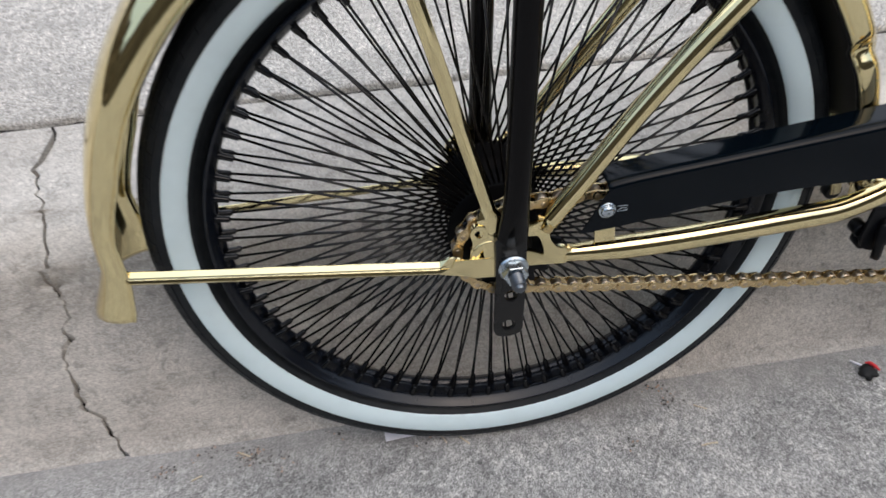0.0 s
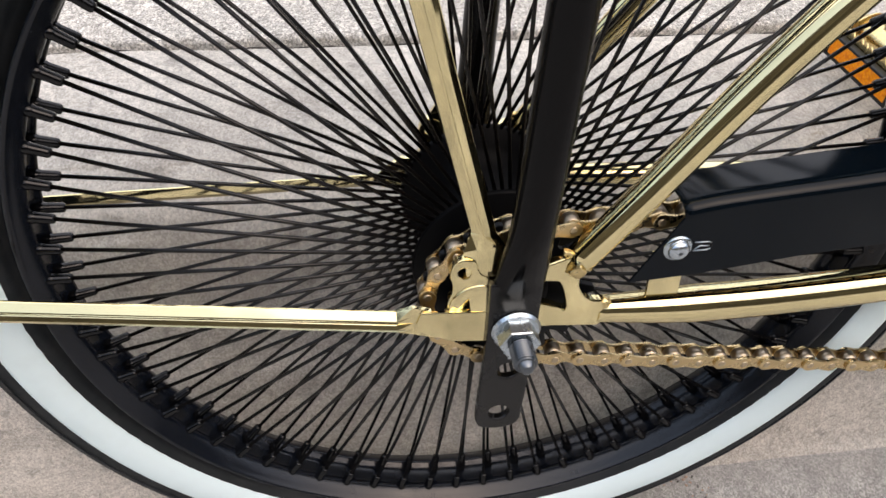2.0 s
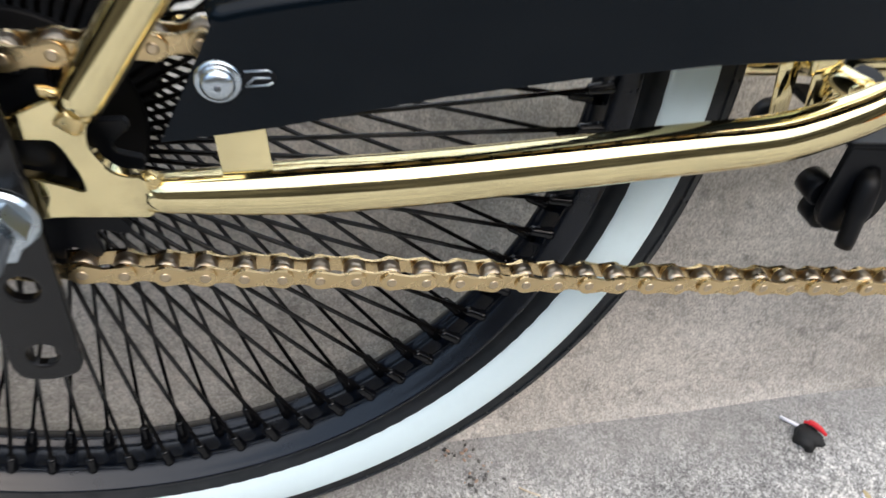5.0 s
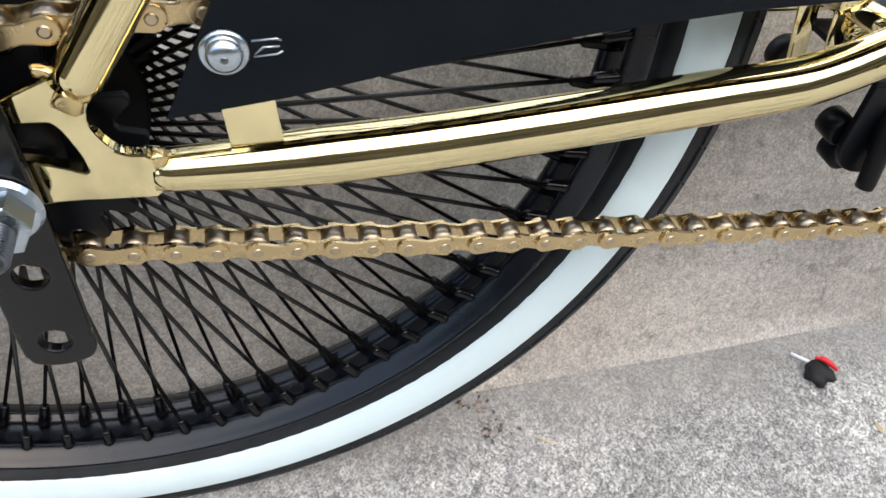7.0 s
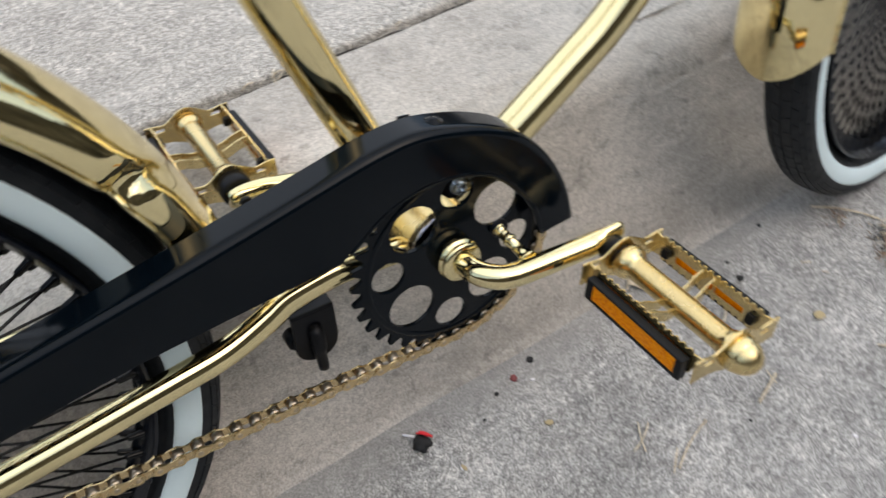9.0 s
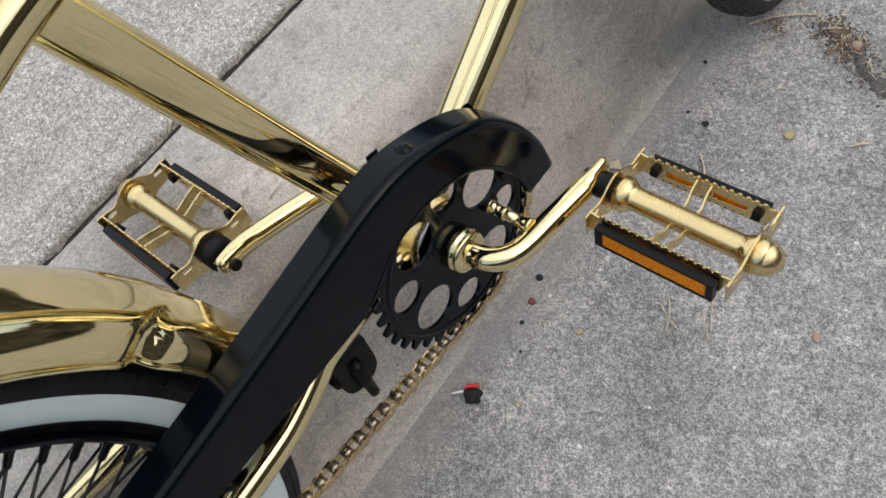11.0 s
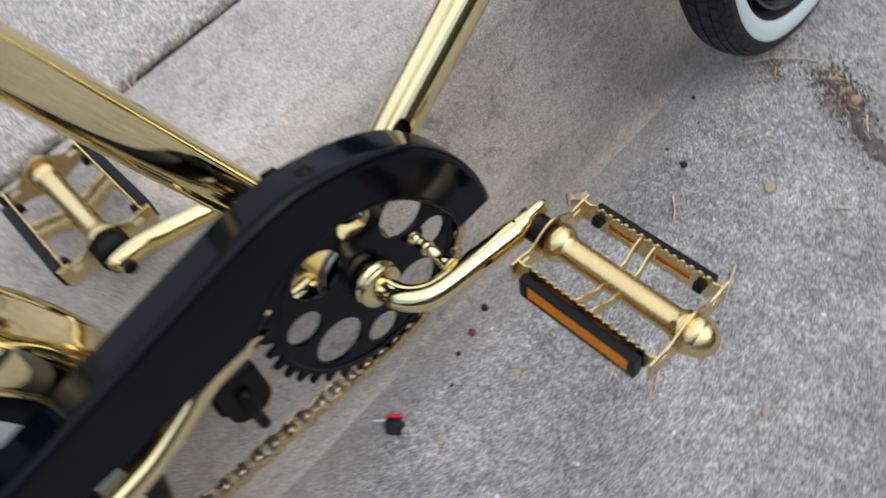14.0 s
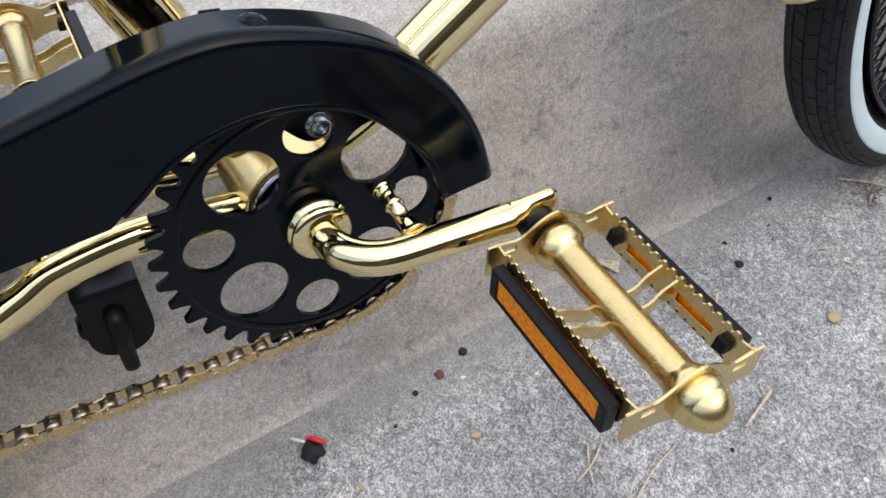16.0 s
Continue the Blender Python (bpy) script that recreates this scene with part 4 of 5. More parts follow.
bm = lathe([(0.0, -0.0021), (0.0022, -0.0019), (0.0034, -0.0012), (0.0038, -0.0005), (0.0052, -0.0004), (0.0057, 0.0006), (0.0, 0.0006)], segs=24, closed=False)
bmesh.ops.transform(bm, matrix=Matrix.Translation((0.4115, -0.0500, 0.0827)) @ Matrix.Rotation(radians(18), 4, "Y") @ Matrix.Rotation(radians(-90), 4, "X") , verts=bm.verts)
part("guard_rivet", bm, BLACK, guard, "black rivet")
part("guard_tab", box((0.3985, -0.0365, 0.0812), (0.0085, 0.0016, 0.0080), Matrix.Rotation(radians(12), 4, "Y"), 0.0005), BLACK, guard, "small black mounting tab")
# screw and slot at the rear
bm = lathe([(0.0, -0.0040), (0.0012, -0.0041), (0.0030, -0.0038), (0.0042, -0.0029), (0.0046, -0.0018), (0.0047, -0.0012), (0.0055, -0.0012), (0.0063, -0.0006), (0.0063, 0.0004)], segs=32, closed=False)
bmesh.ops.translate(bm, verts=bm.verts, vec=(0.0668, GUARD_Y - 0.0006, 0.0308))
screw = part("guard_screw", smooth(bm), STEEL, guard, "zinc round-head bolt on a washer")
bm = lathe([(0.0, -0.0003), (0.0009, -0.0002), (0.0012, 0.0004)], segs=16, closed=False)
bmesh.ops.translate(bm, verts=bm.verts, vec=(0.0668, GUARD_Y - 0.0047, 0.0308))
part("screw_recess", bm, DARK_STEEL, screw)
bm = plate(flat_curve([(0.0735, 0.0288), (0.0800, 0.0288), (0.0815, 0.0296), (0.0822, 0.0312), (0.0815, 0.0329), (0.0800, 0.0337), (0.0735, 0.0337)], 3), (), 0.0008, 0.0001, GUARD_Y - 0.0004)
slot = part("guard_slot", bm, BLACK_SATIN, guard, "dark slot beside the bolt")
# three thin steel lines laid over the slot plate
bm = tube([(0.0738, GUARD_Y - 0.0009, 0.0334), (0.0800, GUARD_Y - 0.0009, 0.0334), (0.0812, GUARD_Y - 0.0009, 0.0328)], 0.0003, 8)
add_tube(bm, [(0.0738, GUARD_Y - 0.0009, 0.0290), (0.0798, GUARD_Y - 0.0009, 0.0291), (0.0812, GUARD_Y - 0.0009, 0.0298)], 0.0003, 8)
add_tube(bm, [(0.0742, GUARD_Y - 0.0009, 0.0296), (0.0765, GUARD_Y - 0.0009, 0.0314), (0.0806, GUARD_Y - 0.0009, 0.0312)], 0.0003, 8)
part("slot_edge", bm, STEEL, slot, "thin bright steel lines on the slot")

# -- bracket with a peg below the stays
bm = plate(flat_curve([(0.2992, -0.0285), (0.2975, -0.044), (0.2958, -0.0572), (0.2975, -0.0640), (0.3012, -0.0685), (0.3075, -0.0715), (0.3141, -0.0718), (0.3205, -0.0690), (0.3245, -0.0645), (0.3268, -0.0570), (0.3275, -0.0487), (0.329, -0.0320)], 3), (), 0.0032, 0.0006, -0.0288)
bracket = part("stand_bracket", bm, BLACK_SATIN, bike, "black steel bracket plate with a peg")
part("bracket_top", box((0.3140, -0.0050, -0.0297), (0.0305, 0.0500, 0.0032), Matrix.Rotation(radians(5.5), 4, "Y"), 0.0012), BLACK_SATIN, bracket)
part("bracket_peg", tube([(0.3125, -0.0280, -0.0420), (0.3120, -0.0325, -0.0465), (0.3105, -0.0350, -0.0565), (0.3100, -0.0355, -0.0585), (0.3098, -0.0357, -0.0592), (0.3088, -0.0375, -0.0700), (0.3083, -0.0380, -0.0735)], [0.0051, 0.0051, 0.0049, 0.0047, 0.0041, 0.0039, 0.0037], 18), PLASTIC, bracket, "black peg")
part("bracket_boss", rod((0.2995, -0.0130, -0.0545), (0.2995, -0.0250, -0.0545), 0.0066, 20, 0.0012), BLACK_SATIN, bracket)
part("bracket_boss", rod((0.3055, -0.0130, -0.0680), (0.3055, -0.0250, -0.0680), 0.0066, 20, 0.0012), BLACK_SATIN, bracket)
part("bracket_roller", rod((0.3000, 0.0220, -0.0480), (0.3000, 0.0320, -0.0480), 0.0080, 20, 0.0015), PLASTIC, bracket)
part("stand_tube", rod((0.3185, -0.004, -0.0140), (0.3150, 0.004, -0.0320), 0.0088, 20, 0.001), PLASTIC, bracket)
gusset = None
for a, b, w in (((0.2830, 0.004, 0.004), (0.2872, 0.004, -0.0350), 0.0095), ((0.2930, -0.004, 0.004), (0.2965, -0.004, -0.0335), 0.0080)):
    a, b = Vector(a), Vector(b)
    gusset = part("gusset", tube([a, a.lerp(b, 0.4), b], w / 2, 12, [(0.25, 1), (0.25, 1.05), (0.25, 0.9)]), GOLD, bike, "gold-plated gusset strip")
bm = tube(curve_points([(0.2985, -0.0045, -0.008), (0.3025, -0.005, -0.0165), (0.3065, -0.0045, -0.0255)], 10), [0.0042 + 0.0008 * math.sin(k * 1.9) for k in range(21)], 18)
for v in bm.verts:
    v.co += 0.0016 * Vector((noise.noise(v.co * 240), noise.noise(v.co * 240 + Vector((5, 0, 0))), noise.noise(v.co * 240 + Vector((0, 5, 0)))))
part("weld_bead", smooth(bm), GOLD, gusset, "lumpy gold-plated weld")

# -- crank
CR = Vector((0.412, 0, -0.023))
RIGHT, LEFT = Vector((0.5025, 0, -0.030)), Vector((0.3165, 0, -0.0005))
path = curve_points([CR + Vector((0, -0.045, 0)), CR + Vector((0, -0.060, 0)), CR + Vector((0.003, -0.0745, -0.0006)), CR + Vector((0.0115, -0.0835, -0.0025)), CR + Vector((0.024, -0.0875, -0.0045)), CR + Vector((0.05, -0.0905, -0.006)), RIGHT + Vector((-0.016, -0.0935, 0.000)), RIGHT + Vector((-0.004, -0.0955, 0.001)), RIGHT + Vector((0.0125, -0.0965, 0.0015))], 6)
n = len(path)
flat = [(1, 1)] * 40 + [(0.9, 1.08)] * 3 + [(0.66, 1.2)] * (n - 43)
crank = part("crank_arm", tube(path, [0.0083] * (n - 8) + [0.0082, 0.0081, 0.0081, 0.008, 0.008, 0.0079, 0.0076, 0.0066], 28, flat[:n]), GOLD, bike, "gold-plated crank arm")
path = curve_points([CR + Vector((0, 0.03, 0)), CR + Vector((0, 0.050, 0)), CR + Vector((-0.006, 0.064, 0.001)), CR + Vector((-0.018, 0.071, 0.004)), CR + Vector((-0.05, 0.0760, 0.012)), LEFT + Vector((0.016, 0.0770, -0.002)), LEFT + Vector((-0.0095, 0.0770, 0.001))], 6)
n = len(path)
part("crank_arm", tube(path, [0.0082] * (n - 3) + [0.0080, 0.0072, 0.0055], 24, [(1, 1)] * (n - 8) + [(0.92, 1.1)] * 8), GOLD, bike, "gold-plated crank arm")
bm = lathe([(0.0, -0.062), (0.0100, -0.062), (0.0128, -0.0614), (0.0144, -0.0604), (0.0148, -0.0590), (0.0143, -0.0580), (0.0136, -0.0578), (0.0136, -0.0566), (0.0153, -0.0560), (0.0156, -0.0540), (0.0148, -0.0520), (0.0155, -0.0495), (0.0, -0.0495)], segs=40, closed=False)
bmesh.ops.translate(bm, verts=bm.verts, vec=CR)
part("crank_cone", bm, GOLD, bike, "stepped gold lock ring")
P, Q = CR + Vector((0.0352, -0.0480, 0.0040)), CR + Vector((0.0362, -0.0835, -0.0020))
steps = [(0.0, 0.0038), (0.10, 0.0038), (0.105, 0.0054), (0.14, 0.0056), (0.145, 0.0040), (0.40, 0.0040), (0.405, 0.0049), (0.47, 0.0050), (0.475, 0.0038), (0.80, 0.0040), (0.88, 0.0052), (0.98, 0.0066), (1.0, 0.0062)]
part("drive_pin", tube([P.lerp(Q, t) for t, _ in steps], [r for _, r in steps], 20), GOLD, bike, "stepped gold drive pin")
part("pin_collar", rod(CR + Vector((0.036, -0.049, 0.004)), CR + Vector((0.036, -0.0535, 0.004)), 0.0066, 18, 0.001), BLACK_SATIN, bike)
bm = plate(flat_curve([(0.4005, 0.0740), (0.3965, 0.0560), (0.4080, 0.0300), (0.4160, 0.0175), (0.4225, 0.0105), (0.4300, 0.0095), (0.4355, 0.0140), (0.4360, 0.0205), (0.4300, 0.0330), (0.4190, 0.0580), (0.4180, 0.0740)], 3), (), 0.0022, 0.0004, -0.0350)
strap = part("guard_strap", bm, BLACK_SATIN, guard, "black steel strap behind the chainring")
bm = lathe([(0.0, -0.0012), (0.0016, -0.0012), (0.0019, -0.0040), (0.0036, -0.0046), (0.0045, -0.0040), (0.0047, -0.0030), (0.0047, -0.0008), (0.0062, -0.0006), (0.0064, 0.0)], segs=24, closed=False)
bmesh.ops.translate(bm, verts=bm.verts, vec=(0.4290, -0.0362, 0.0172))
part("strap_bolt", bm, STEEL, strap, "zinc socket-head bolt")


part("spindle_end", rod(LEFT + Vector((0, 0.0660, 0)), LEFT + Vector((0, 0.0700, 0)), 0.0044, 20, 0.0006), PLASTIC, bike, "black spindle end")
bm = lathe([(0.0, -0.0420), (0.0150, -0.0420), (0.0165, -0.0412), (0.0180, -0.0392), (0.0205, -0.0385), (0.0232, -0.0392), (0.0252, -0.0388), (0.0257, -0.0376), (0.0255, -0.0350), (0.0, -0.0350)], segs=48, closed=False)
bmesh.ops.translate(bm, verts=bm.verts, vec=CR)
part("bearing_cup", bm, CUP, bike, "glossy dark bearing cup")


# -- pedals
def pedal(name, at, side, tilt, droop):
    """A cage pedal on its spindle; side: -1 drive side."""
    base = new(name)
    s = side

    def y(v):
        return s * v

    barrel = lathe([(0.0, 0.006), (0.0105, 0.006), (0.0120, 0.0070), (0.0123, 0.0095), (0.0120, 0.0120), (0.0110, 0.0145), (0.0097, 0.0162), (0.0088, 0.0172), (0.0085, 0.0180), (0.0084, 0.0190), (0.0082, 0.0200), (0.0082, 0.0905), (0.0083, 0.0915), (0.0087, 0.0925), (0.0096, 0.0940), (0.0104, 0.0955), (0.0107, 0.0970), (0.0107, 0.099), (0.0, 0.099)], segs=36, closed=False)
    for v in barrel.verts:
        v.co.y *= s
    if s < 0:
        bmesh.ops.reverse_faces(barrel, faces=barrel.faces)
    bpy.data.objects.remove(base)
    body = part(name, barrel, GOLD_SATIN, bike, "satin gold cage pedal with amber reflectors")
    body.matrix_basis = Matrix.Translation(at) @ Matrix.Rotation(radians(droop), 4, "X") @ Matrix.Rotation(radians(tilt), 4, "Y")
    cap = lathe([(0.0120, 0.1005), (0.0125, 0.1015), (0.0122, 0.1050), (0.0114, 0.1078), (0.0111, 0.1080), (0.0111, 0.1086), (0.0096, 0.1120), (0.0072, 0.1150), (0.0042, 0.1170), (0.0015, 0.1178), (0.0, 0.1179)], segs=32, closed=False)
    for v in cap.verts:
        v.co.y *= s
    if s < 0:
        bmesh.ops.reverse_faces(cap, faces=cap.faces)
    part("end_cap", cap, GOLD_SATIN, body)
    stub = rod((0, y(-0.010), 0), (0, y(0.006), 0), 0.0094 if s < 0 else 0.0121, 24, 0.0014)
    part("spindle_nut", stub, PLASTIC, body, "black spindle collar")
    # end plates
    for yy in (0.0035, 0.1000):
        o = []
        half = 0.0345
        for k in range(33):
            x = -half + 2 * half * k / 32
            o.append((x, 0.0085 + 0.0074 * math.exp(-((x / 0.0120) ** 2)) - 0.002 * math.exp(-(((abs(x) - 0.019) / 0.006) ** 2))))
        for k in range(33):
            x = half - 2 * half * k / 32
            o.append((x, -0.0085 - 0.0068 * math.exp(-((x / 0.0120) ** 2))))
        slots = [[(q * 0.0195, 0.0015), (q * 0.0265, 0.0015), (q * 0.0265, 0.0045), (q * 0.0195, 0.0045)] for q in (-1, 1)]
        part("end_plate", plate(o, slots, 0.0014, 0.0002, y(yy)), GOLD_SATIN, body)
    # toothed side plates with their reflectors
    for q in (-1, 1):
        bm = bmesh.new()
        prof = [(0.0035, 0.0088)]
        teeth = 15
        for k in range(teeth):
            a = 0.010 + 0.084 * k / teeth
            w = 0.084 / teeth
            prof += [(a, 0.0075), (a + w * 0.3, 0.0098), (a + w * 0.62, 0.0098), (a + w * 0.92, 0.0075)]
        prof += [(0.1, 0.0088)]
        for k in range(teeth):
            a = 0.094 - 0.084 * k / teeth
            w = 0.084 / teeth
            prof += [(a, -0.0075), (a - w * 0.3, -0.0098), (a - w * 0.62, -0.0098), (a - w * 0.92, -0.0075)]
        prof += [(0.0035, -0.0088)]
        windows = [[(a, -0.0038), (b, -0.0030), (b, 0.0012), (a, 0.0016)] for a, b in ((0.024, 0.0455), (0.0575, 0.080))]
        bm.free()
        bm = plate(prof, windows, 0.0013, 0.0002, 0)
        m = Matrix(((0, -1, 0, q * 0.0292), (s, 0, 0, 0), (0, 0, 1, 0), (0, 0, 0, 1)))
        bmesh.ops.transform(bm, matrix=m, verts=bm.verts)
        bmesh.ops.recalc_face_normals(bm, faces=bm.faces)
        part("side_plate", bm, GOLD_SATIN, body, "saw-toothed gold side plate")
        # housing as a frame round the lens
        bm = plate([(0.0, -0.0118), (0.082, -0.0118), (0.082, 0.0044), (0.0, 0.0044)], [[(0.006, -0.0092), (0.077, -0.0092), (0.077, 0.0024), (0.006, 0.0024)]], 0.0070, 0.0010, 0)
        m = Matrix(((0, -1, 0, q * 0.0338), (s, 0, 0, s * 0.011), (0, 0, 1, 0), (0, 0, 0, 1)))
        bmesh.ops.transform(bm, matrix=m, verts=bm.verts)
        bmesh.ops.recalc_face_normals(bm, faces=bm.faces)
        housing = part("reflector_housing", bm, PLASTIC, body, "black plastic reflector housing")
        bm = box((q * 0.0338, s * 0.0525, -0.0034), (0.0058, 0.0712, 0.0118), None, 0.0004)
        part("reflector", bm, AMBER, housing, "amber reflector")
        for yy in (0.0165, 0.0875):
            bm = box((q * 0.0268, s * yy, -0.0002), (0.0042, 0.0058, 0.0066), Matrix.Rotation(radians(q * 12), 4, "Y"), 0.0007)
            part("reflector_clip", bm, PLASTIC, housing)
        # thin braces from the barrel to the side plate
        for yy in (0.0470, 0.0570):
            bm = bmesh.new()
            pts = [(q * 0.006, s * yy, 0.0), (q * 0.013, s * (yy + 0.0005), 0.001), (q * 0.0205, s * (yy - 0.0005), 0.0045), (q * 0.0288, s * (yy - 0.001), 0.0068)]
            path = curve_points(pts, 4)
            rows = [[bm.verts.new(p + Vector((0, dy, dz))) for dy, dz in ((-0.0006, 0.0006), (0.0006, 0.0006), (0.0006, -0.0075), (-0.0006, -0.0075))] for p in path]
            for a, b in zip(rows, rows[1:]):
                for k in range(4):
                    bm.faces.new((a[k], a[(k + 1) % 4], b[(k + 1) % 4], b[k]))
            bm.faces.new(rows[0]), bm.faces.new(rows[-1][::-1])
            bmesh.ops.recalc_face_normals(bm, faces=bm.faces)
            part("brace", bm, GOLD_SATIN, body)
    return body


pedal("pedal", (RIGHT.x, -0.1085, RIGHT.z - 0.004), -1, 7, 2.5)
pedal("pedal", (LEFT.x, 0.0915, LEFT.z), 1, 4, 1.5)
part("pedal_spindle", rod((RIGHT.x, -0.088, RIGHT.z - 0.002), (RIGHT.x, -0.112, RIGHT.z - 0.005), 0.0062, 18), PLASTIC, bike)
part("pedal_spindle", rod((LEFT.x, 0.084, LEFT.z), (LEFT.x, 0.1, LEFT.z), 0.0062, 18), PLASTIC, bike)

# ---------------------------------------------------------------- litter on the road
def litter(name, bm, mat, at, turn, label, category, **k):
    ob = part(name, bm, mat)
    ob.matrix_basis = pose(at[0], at[1] - 0.0055, at[2], 0, 0, turn)
    return tagged(ob, label, category, **k)


stub = thing("burnt_stub", pose(0.3722, -0.0425, 0.0), "charred black lump with a red rim and pale stem", "litter")
part("burnt_lump", lump((0.0078, 0.0084, 0.0058), 1.0, 3, 0.4), CHAR, stub).location = (0, 0, 0.0035)
part("red_rim", tube(curve_points([(-0.0005, 0.0085, 0.0078), (0.0030, 0.0062, 0.0094), (0.0062, 0.0025, 0.0088), (0.0100, -0.0010, 0.0060)], 4), [0.0010] * 3 + [0.0018] * 7 + [0.0012] * 3, 8), RED, stub, "red plastic rim")
part("pale_stem", rod((-0.0010, 0.0080, 0.0030), (-0.0095, 0.0175, 0.0014), 0.0011, 10, 0.0003), PALE, stub, "pale paper stem")

TWIGS = [
    (0.656, -0.1663, 19, 0.037, 0.0012), (0.5631, -0.1681, 22, 0.0546, 0.0008), (0.5319, -0.1390, 24, 0.0314, 0.0006), (0.532, -0.139, 62, 0.028, 0.0006), (0.54, -0.172, 40, 0.024, 0.0006),
    (0.687, -0.085, 38, 0.026, 0.0009), (0.8870, -0.0640, -51, 0.068, 0.0011), (0.7994, -0.0864, -26, 0.0095, 0.0007), (0.805, -0.1058, -50, 0.0070, 0.0006),
    (0.869, -0.1662, 35, 0.0180, 0.0009), (0.858, -0.1718, 61, 0.0090, 0.0007), (0.7772, -0.1973, -48, 0.0155, 0.0009), (0.904, -0.1095, 2, 0.0145, 0.0009),
    (0.9037, -0.1136, -12, 0.0170, 0.0008), (0.8727, -0.0676, 33, 0.0105, 0.0009), (0.190, -0.0855, 2, 0.016, 0.0009), (0.1964, -0.0456, -32, 0.013, 0.0006), (-0.0526, -0.039, -60, 0.010, 0.0006), (-0.2386, -0.0235, -30, 0.012, 0.0009),
    (-0.2818, -0.0407, 20, 0.01, 0.0008), (0.668, -0.16, 80, 0.014, 0.0006), (-0.033, -0.043, -50, 0.012, 0.0008),
]
for n, (x, y, a, length, r) in enumerate(TWIGS):
    bend = 0.05 * length * math.sin(n * 2.3)
    pts = curve_points([(-length / 2, 0, r), (-length / 6, bend, r * 1.6), (length / 6, bend * 0.8, r * 1.8), (length / 2, -bend * 0.4, r)], 4)
    litter("twig", tube(pts, r, 7), STRAW, (x, y, 0.0005), a, "pale dry twig on the road", "twig", group="twigs on the road")
# a frayed scrap beside the crank
bm = bmesh.new()
for k in range(9):
    a = -0.3 + 0.08 * k
    pts = curve_points([(0.012 * math.cos(a) - 0.018, 0.02 * math.sin(a) + 0.001 * k, 0.003), (-0.004, 0.002 * math.sin(k), 0.004 + 0.0004 * k), (0.012, 0.006 * math.sin(k * 1.7), 0.002)], 4)
    add_tube(bm, pts, 0.0009, 5)
litter("plant_scrap", bm, STRAW, (0.6386, -0.010, 0.0), -38, "frayed pale plant scrap on the road", "plant litter")

for x, y, sx, sy, a in ((0.4756, -0.0825, 0.0040, 0.0026, -25), (0.7575, -0.1381, 0.0058, 0.0050, 0), (0.39, -0.0755, 0.0018, 0.0034, 10), (0.58, -0.2528, 0.0045, 0.0034, 30)):
    bm = lump((sx, sy, 0.0009), x * 31, 2, 0.3)
    litter("leaf_scrap", bm, LEAF if y > -0.2 else PEBBLE, (x, y, 0.0012), a, "small dry leaf scrap on the road", "leaf", group="leaf scraps")
for x, y, r, mat in ((0.8013, -0.0238, 0.0022, CHAR), (0.7318, -0.0634, 0.0036, CHAR), (0.5018, -0.0199, 0.0036, CHAR), (0.4774, -0.0277, 0.0038, RED_CHIP), (0.4546, -0.0325, 0.0023, CHAR), (0.4304, -0.0481, 0.0017, CHAR), (0.7368, -0.0408, 0.0018, CHAR), (0.62, -0.18, 0.0016, CHAR), (0.78, -0.045, 0.0013, CHAR)):
    litter("road_speck", lump((r, r * 0.9, r * 0.5), x * 50, 2, 0.4), mat, (x, y, r * 0.2), x * 900 % 360, "dark speck of grit on the road" if mat is CHAR else "dark red chip on the road", "grit", group="specks")
for x, y, r in ((0.4907, -0.0389, 0.0017), (0.389, -0.0751, 0.0019), (0.3881, -0.1398, 0.0022), (0.52, -0.21, 0.0016), (0.68, -0.24, 0.0018), (0.70, -0.12, 0.0014), (0.45, -0.17, 0.0013)):
    litter("stone_chip", lump((r * 1.2, r * 0.9, r * 0.6), x * 70, 2, 0.4), PALE, (x, y, r * 0.25), x * 700 % 360, "small pale stone chip on the road", "stone chip", group="stone chips")
for x, y, a, length in ((0.4208, 0.2395, 35, 0.026), (0.4095, 0.2385, 70, 0.020), (0.414, 0.2400, 12, 0.016), (0.4641, 0.2392, 50, 0.012), (0.3835, 0.2390, 20, 0.014), (0.54, 0.2392, 40, 0.012)):
    pts = curve_points([(-length / 2, 0, 0), (0, 0.001, 0.002), (length / 2, 0, 0.001)], 4)
    litter("straw", tube(pts, 0.0006, 6), STRAW, (x, y + 0.0055, 0.2095), a, "dry straw caught in the kerb joint", "straw", group="straws in the joint")
litter("pebble", lump((0.0055, 0.005, 0.004), 9.0, 3, 0.15), PEBBLE, (0.8856, -0.1434, 0.0025), 0, "small tan pebble in the litter", "pebble")
bm = box((0, 0, 0.0006), (0.030, 0.012, 0.0009), Matrix.Rotation(0.03, 4, "X"), 0.0002)
litter("paper_scrap", bm, PALE, (-0.092, -0.0245, 0.0), 4, "white paper scrap under the tyre", "paper")

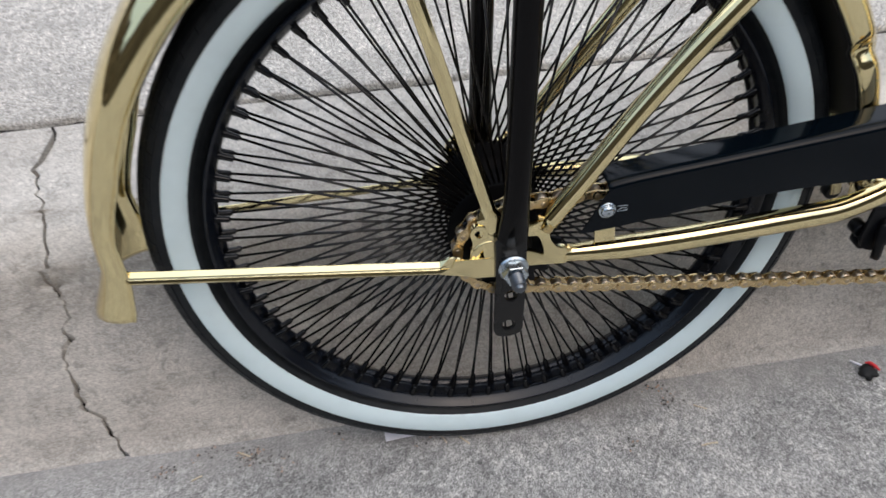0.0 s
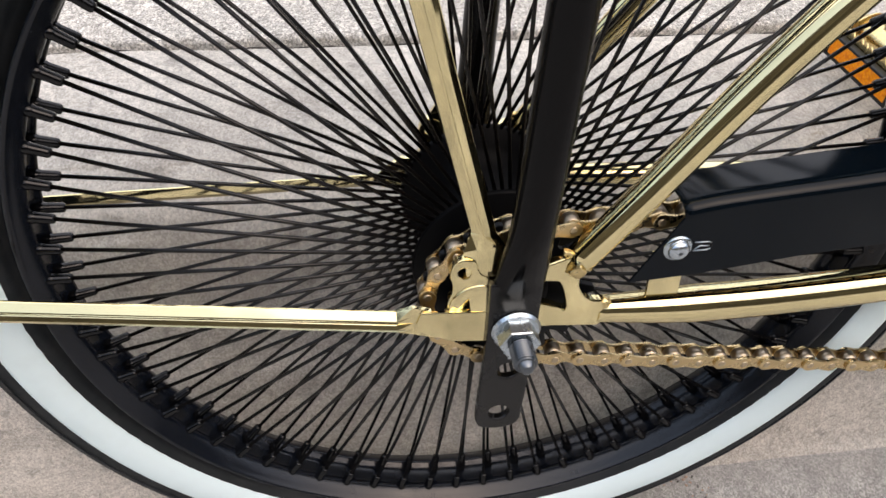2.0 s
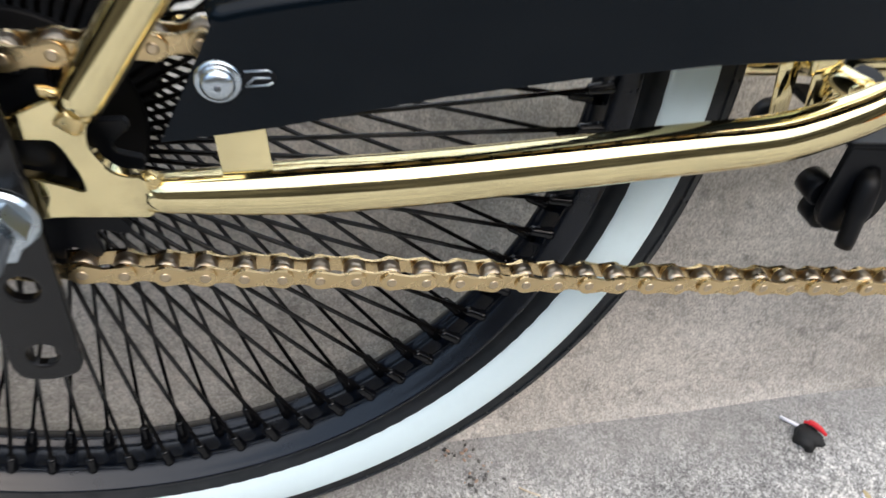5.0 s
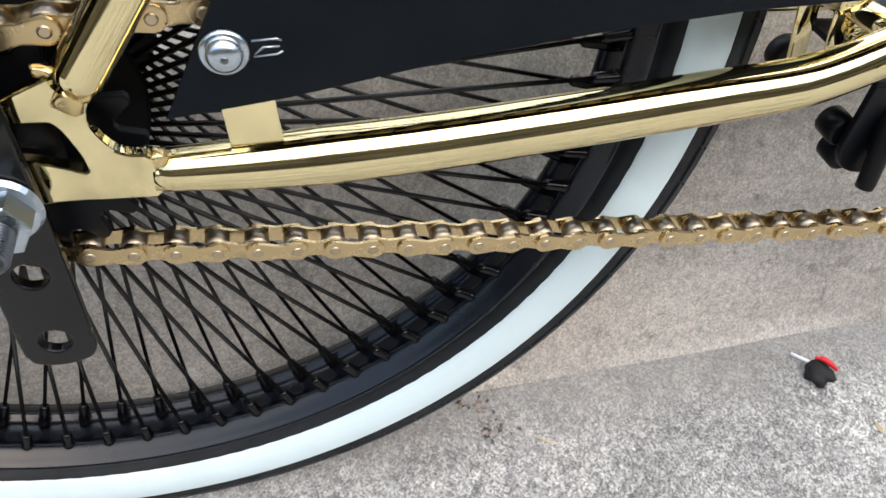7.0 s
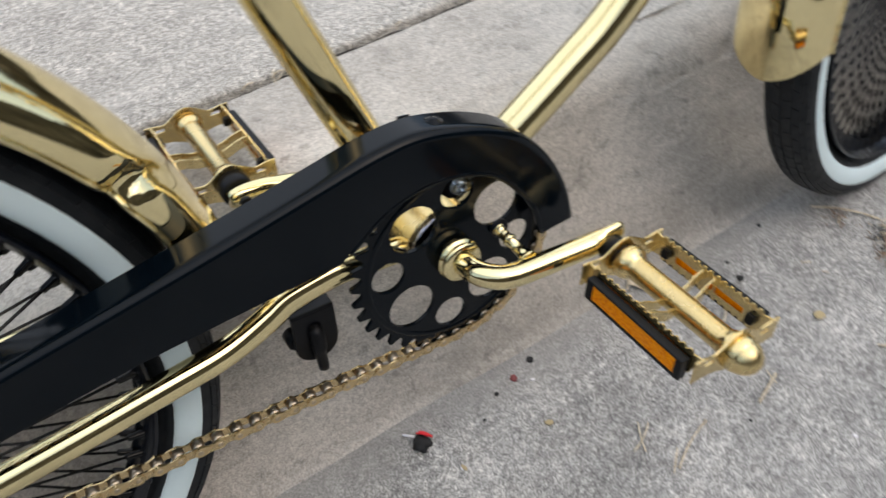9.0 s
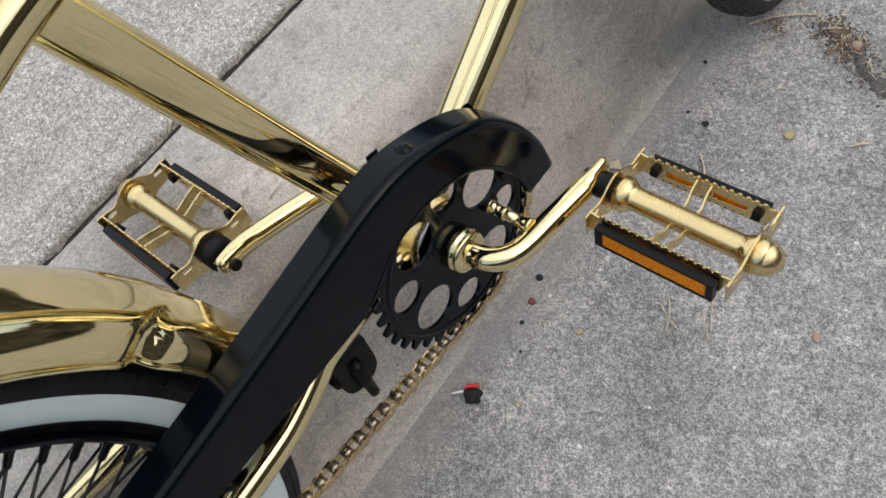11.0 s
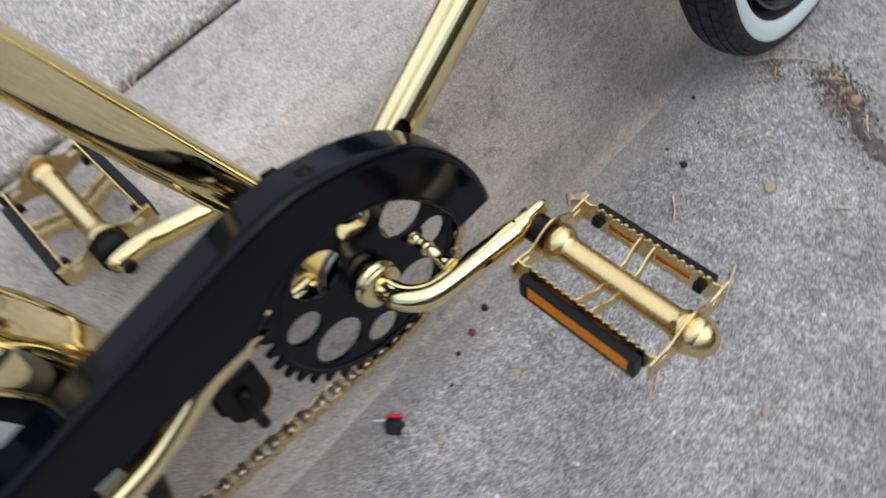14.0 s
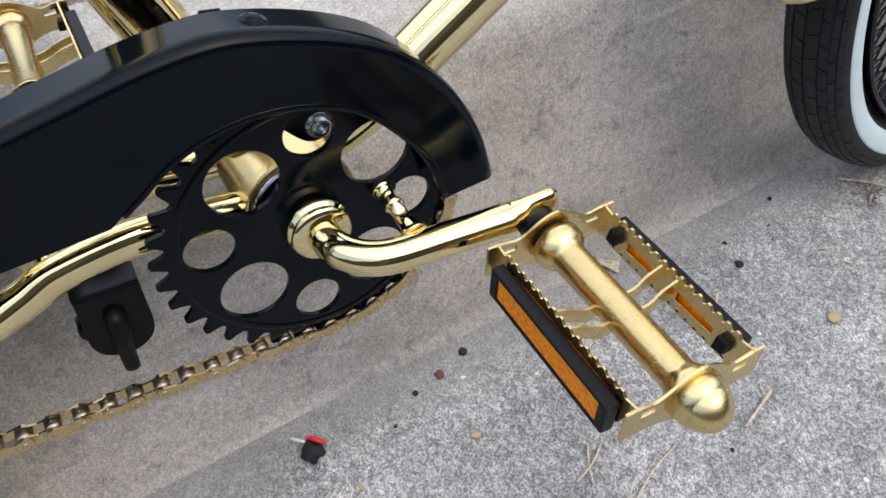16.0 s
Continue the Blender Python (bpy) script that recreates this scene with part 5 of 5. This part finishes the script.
# grit swept against the foot of the kerb
rng = random.Random(11)
for mat, count, label in ((SILT_DARK, 150, "dark grit swept against the foot of the kerb"), (PEBBLE, 60, "tan grit swept against the foot of the kerb")):
    bm = bmesh.new()
    for k in range(count):
        x, y = rng.choice(((-0.272, -0.021), (-0.236, -0.026), (-0.236, -0.028), (-0.232, -0.034), (-0.205, -0.042), (-0.312, -0.034), (-0.068, -0.041), (0.160, -0.021), (0.172, -0.038), (0.114, -0.082), (-0.15, -0.020)))
        p = Vector((x + rng.gauss(0, 0.009), min(y + rng.gauss(0, 0.005), -0.014), 0.0006))
        r = rng.uniform(0.0004, 0.0014)
        d = Vector((rng.uniform(-1, 1), rng.uniform(-1, 1), 0.3)).normalized() * r
        add_tube(bm, [p - d, p, p + d], [r * 0.4, r * 0.8, r * 0.4], 5)
    tagged(part("gutter_grit", bm, mat), label, "grit", kind="stuff")

# litter heap: shreds and crumbs, lying along a soil-filled break in the road
HEAP = [(0.905, -0.108), (0.893, -0.132), (0.884, -0.150), (0.862, -0.168), (0.852, -0.190), (0.838, -0.218), (0.822, -0.245), (0.808, -0.275)]
heap_line = curve_points([(a, b, 0) for a, b in HEAP], 12)
rng = random.Random(4)
bm = bmesh.new()
rows = []
for n, q in enumerate(heap_line):
    t = n / (len(heap_line) - 1)
    d = (heap_line[min(n + 1, len(heap_line) - 1)] - heap_line[max(n - 1, 0)]).normalized()
    side = Vector((-d.y, d.x, 0))
    wide = (0.013 * math.exp(-((t - 0.12) / 0.2) ** 2) + 0.0065 * math.exp(-((t - 0.55) / 0.2) ** 2) + 0.0016) * (1 + 0.8 * noise.noise(q * 90))
    rows.append([bm.verts.new(q + side * wide * f * (1 + 0.6 * noise.noise(q * 260 + Vector((f * 3, 0, 0)))) + Vector((0, 0, h))) for f, h in ((-1, -0.001), (-0.55, 0.0014), (0, 0.0019), (0.55, 0.0014), (1, -0.001))])
for a, b in zip(rows, rows[1:]):
    for k in range(4):
        bm.faces.new((a[k], a[k + 1], b[k + 1], b[k])).smooth = True
bmesh.ops.recalc_face_normals(bm, faces=bm.faces)
tagged(part("soil_seam", bm, SILT_DARK), "dark damp soil in a break of the road", "soil", kind="structure")


def heap_point(spread):
    q = heap_line[min(int(abs(rng.gauss(0, 0.30)) * len(heap_line)), len(heap_line) - 1)]
    return q.x + rng.gauss(0, spread), q.y + rng.gauss(0, spread)


bm = bmesh.new()
for k in range(420):
    x, y = heap_point(0.010)
    r = rng.uniform(0.0006, 0.0017)
    p = Vector((x, y, 0.0008))
    d = Vector((rng.uniform(-1, 1), rng.uniform(-1, 1), 0.4)).normalized() * r * 0.7
    add_tube(bm, [p - d, p, p + d], [r * 0.5, r, r * 0.4], 5)
tagged(part("soil_crumb", bm, SILT_DARK), "dark soil crumbs round the litter heap", "soil", kind="stuff")
bm = bmesh.new()
for k in range(170):
    x, y = heap_point(0.008)
    if k < 30:
        x, y = 0.877 + rng.gauss(0, 0.008), -0.070 + rng.gauss(0, 0.008)
    elif k < 120:
        x, y = 0.879 + rng.gauss(0, 0.010), -0.138 + rng.gauss(0, 0.013)
    a, length = rng.random() * math.tau, rng.uniform(0.002, 0.008)
    d = Vector((math.cos(a), math.sin(a), rng.uniform(-0.1, 0.2))) * length / 2
    p = Vector((x, y, 0.0026))
    add_tube(bm, [p - d, p + d], rng.uniform(0.0003, 0.0007), 5)
tagged(part("leaf_litter", bm, RUST_LITTER), "brown heap of dry plant litter on the road", "plant litter", kind="stuff")
bm = bmesh.new()
for k in range(46):
    x, y = heap_point(0.009)
    a, length = rng.random() * math.tau, rng.uniform(0.004, 0.013)
    d = Vector((math.cos(a), math.sin(a), rng.uniform(-0.08, 0.15))) * length / 2
    p = Vector((x, y, 0.003))
    add_tube(bm, [p - d, p + d], rng.uniform(0.0004, 0.0007), 5)
tagged(part("straw_litter", bm, STRAW), "pale dry straw in the litter heap", "plant litter", kind="stuff")
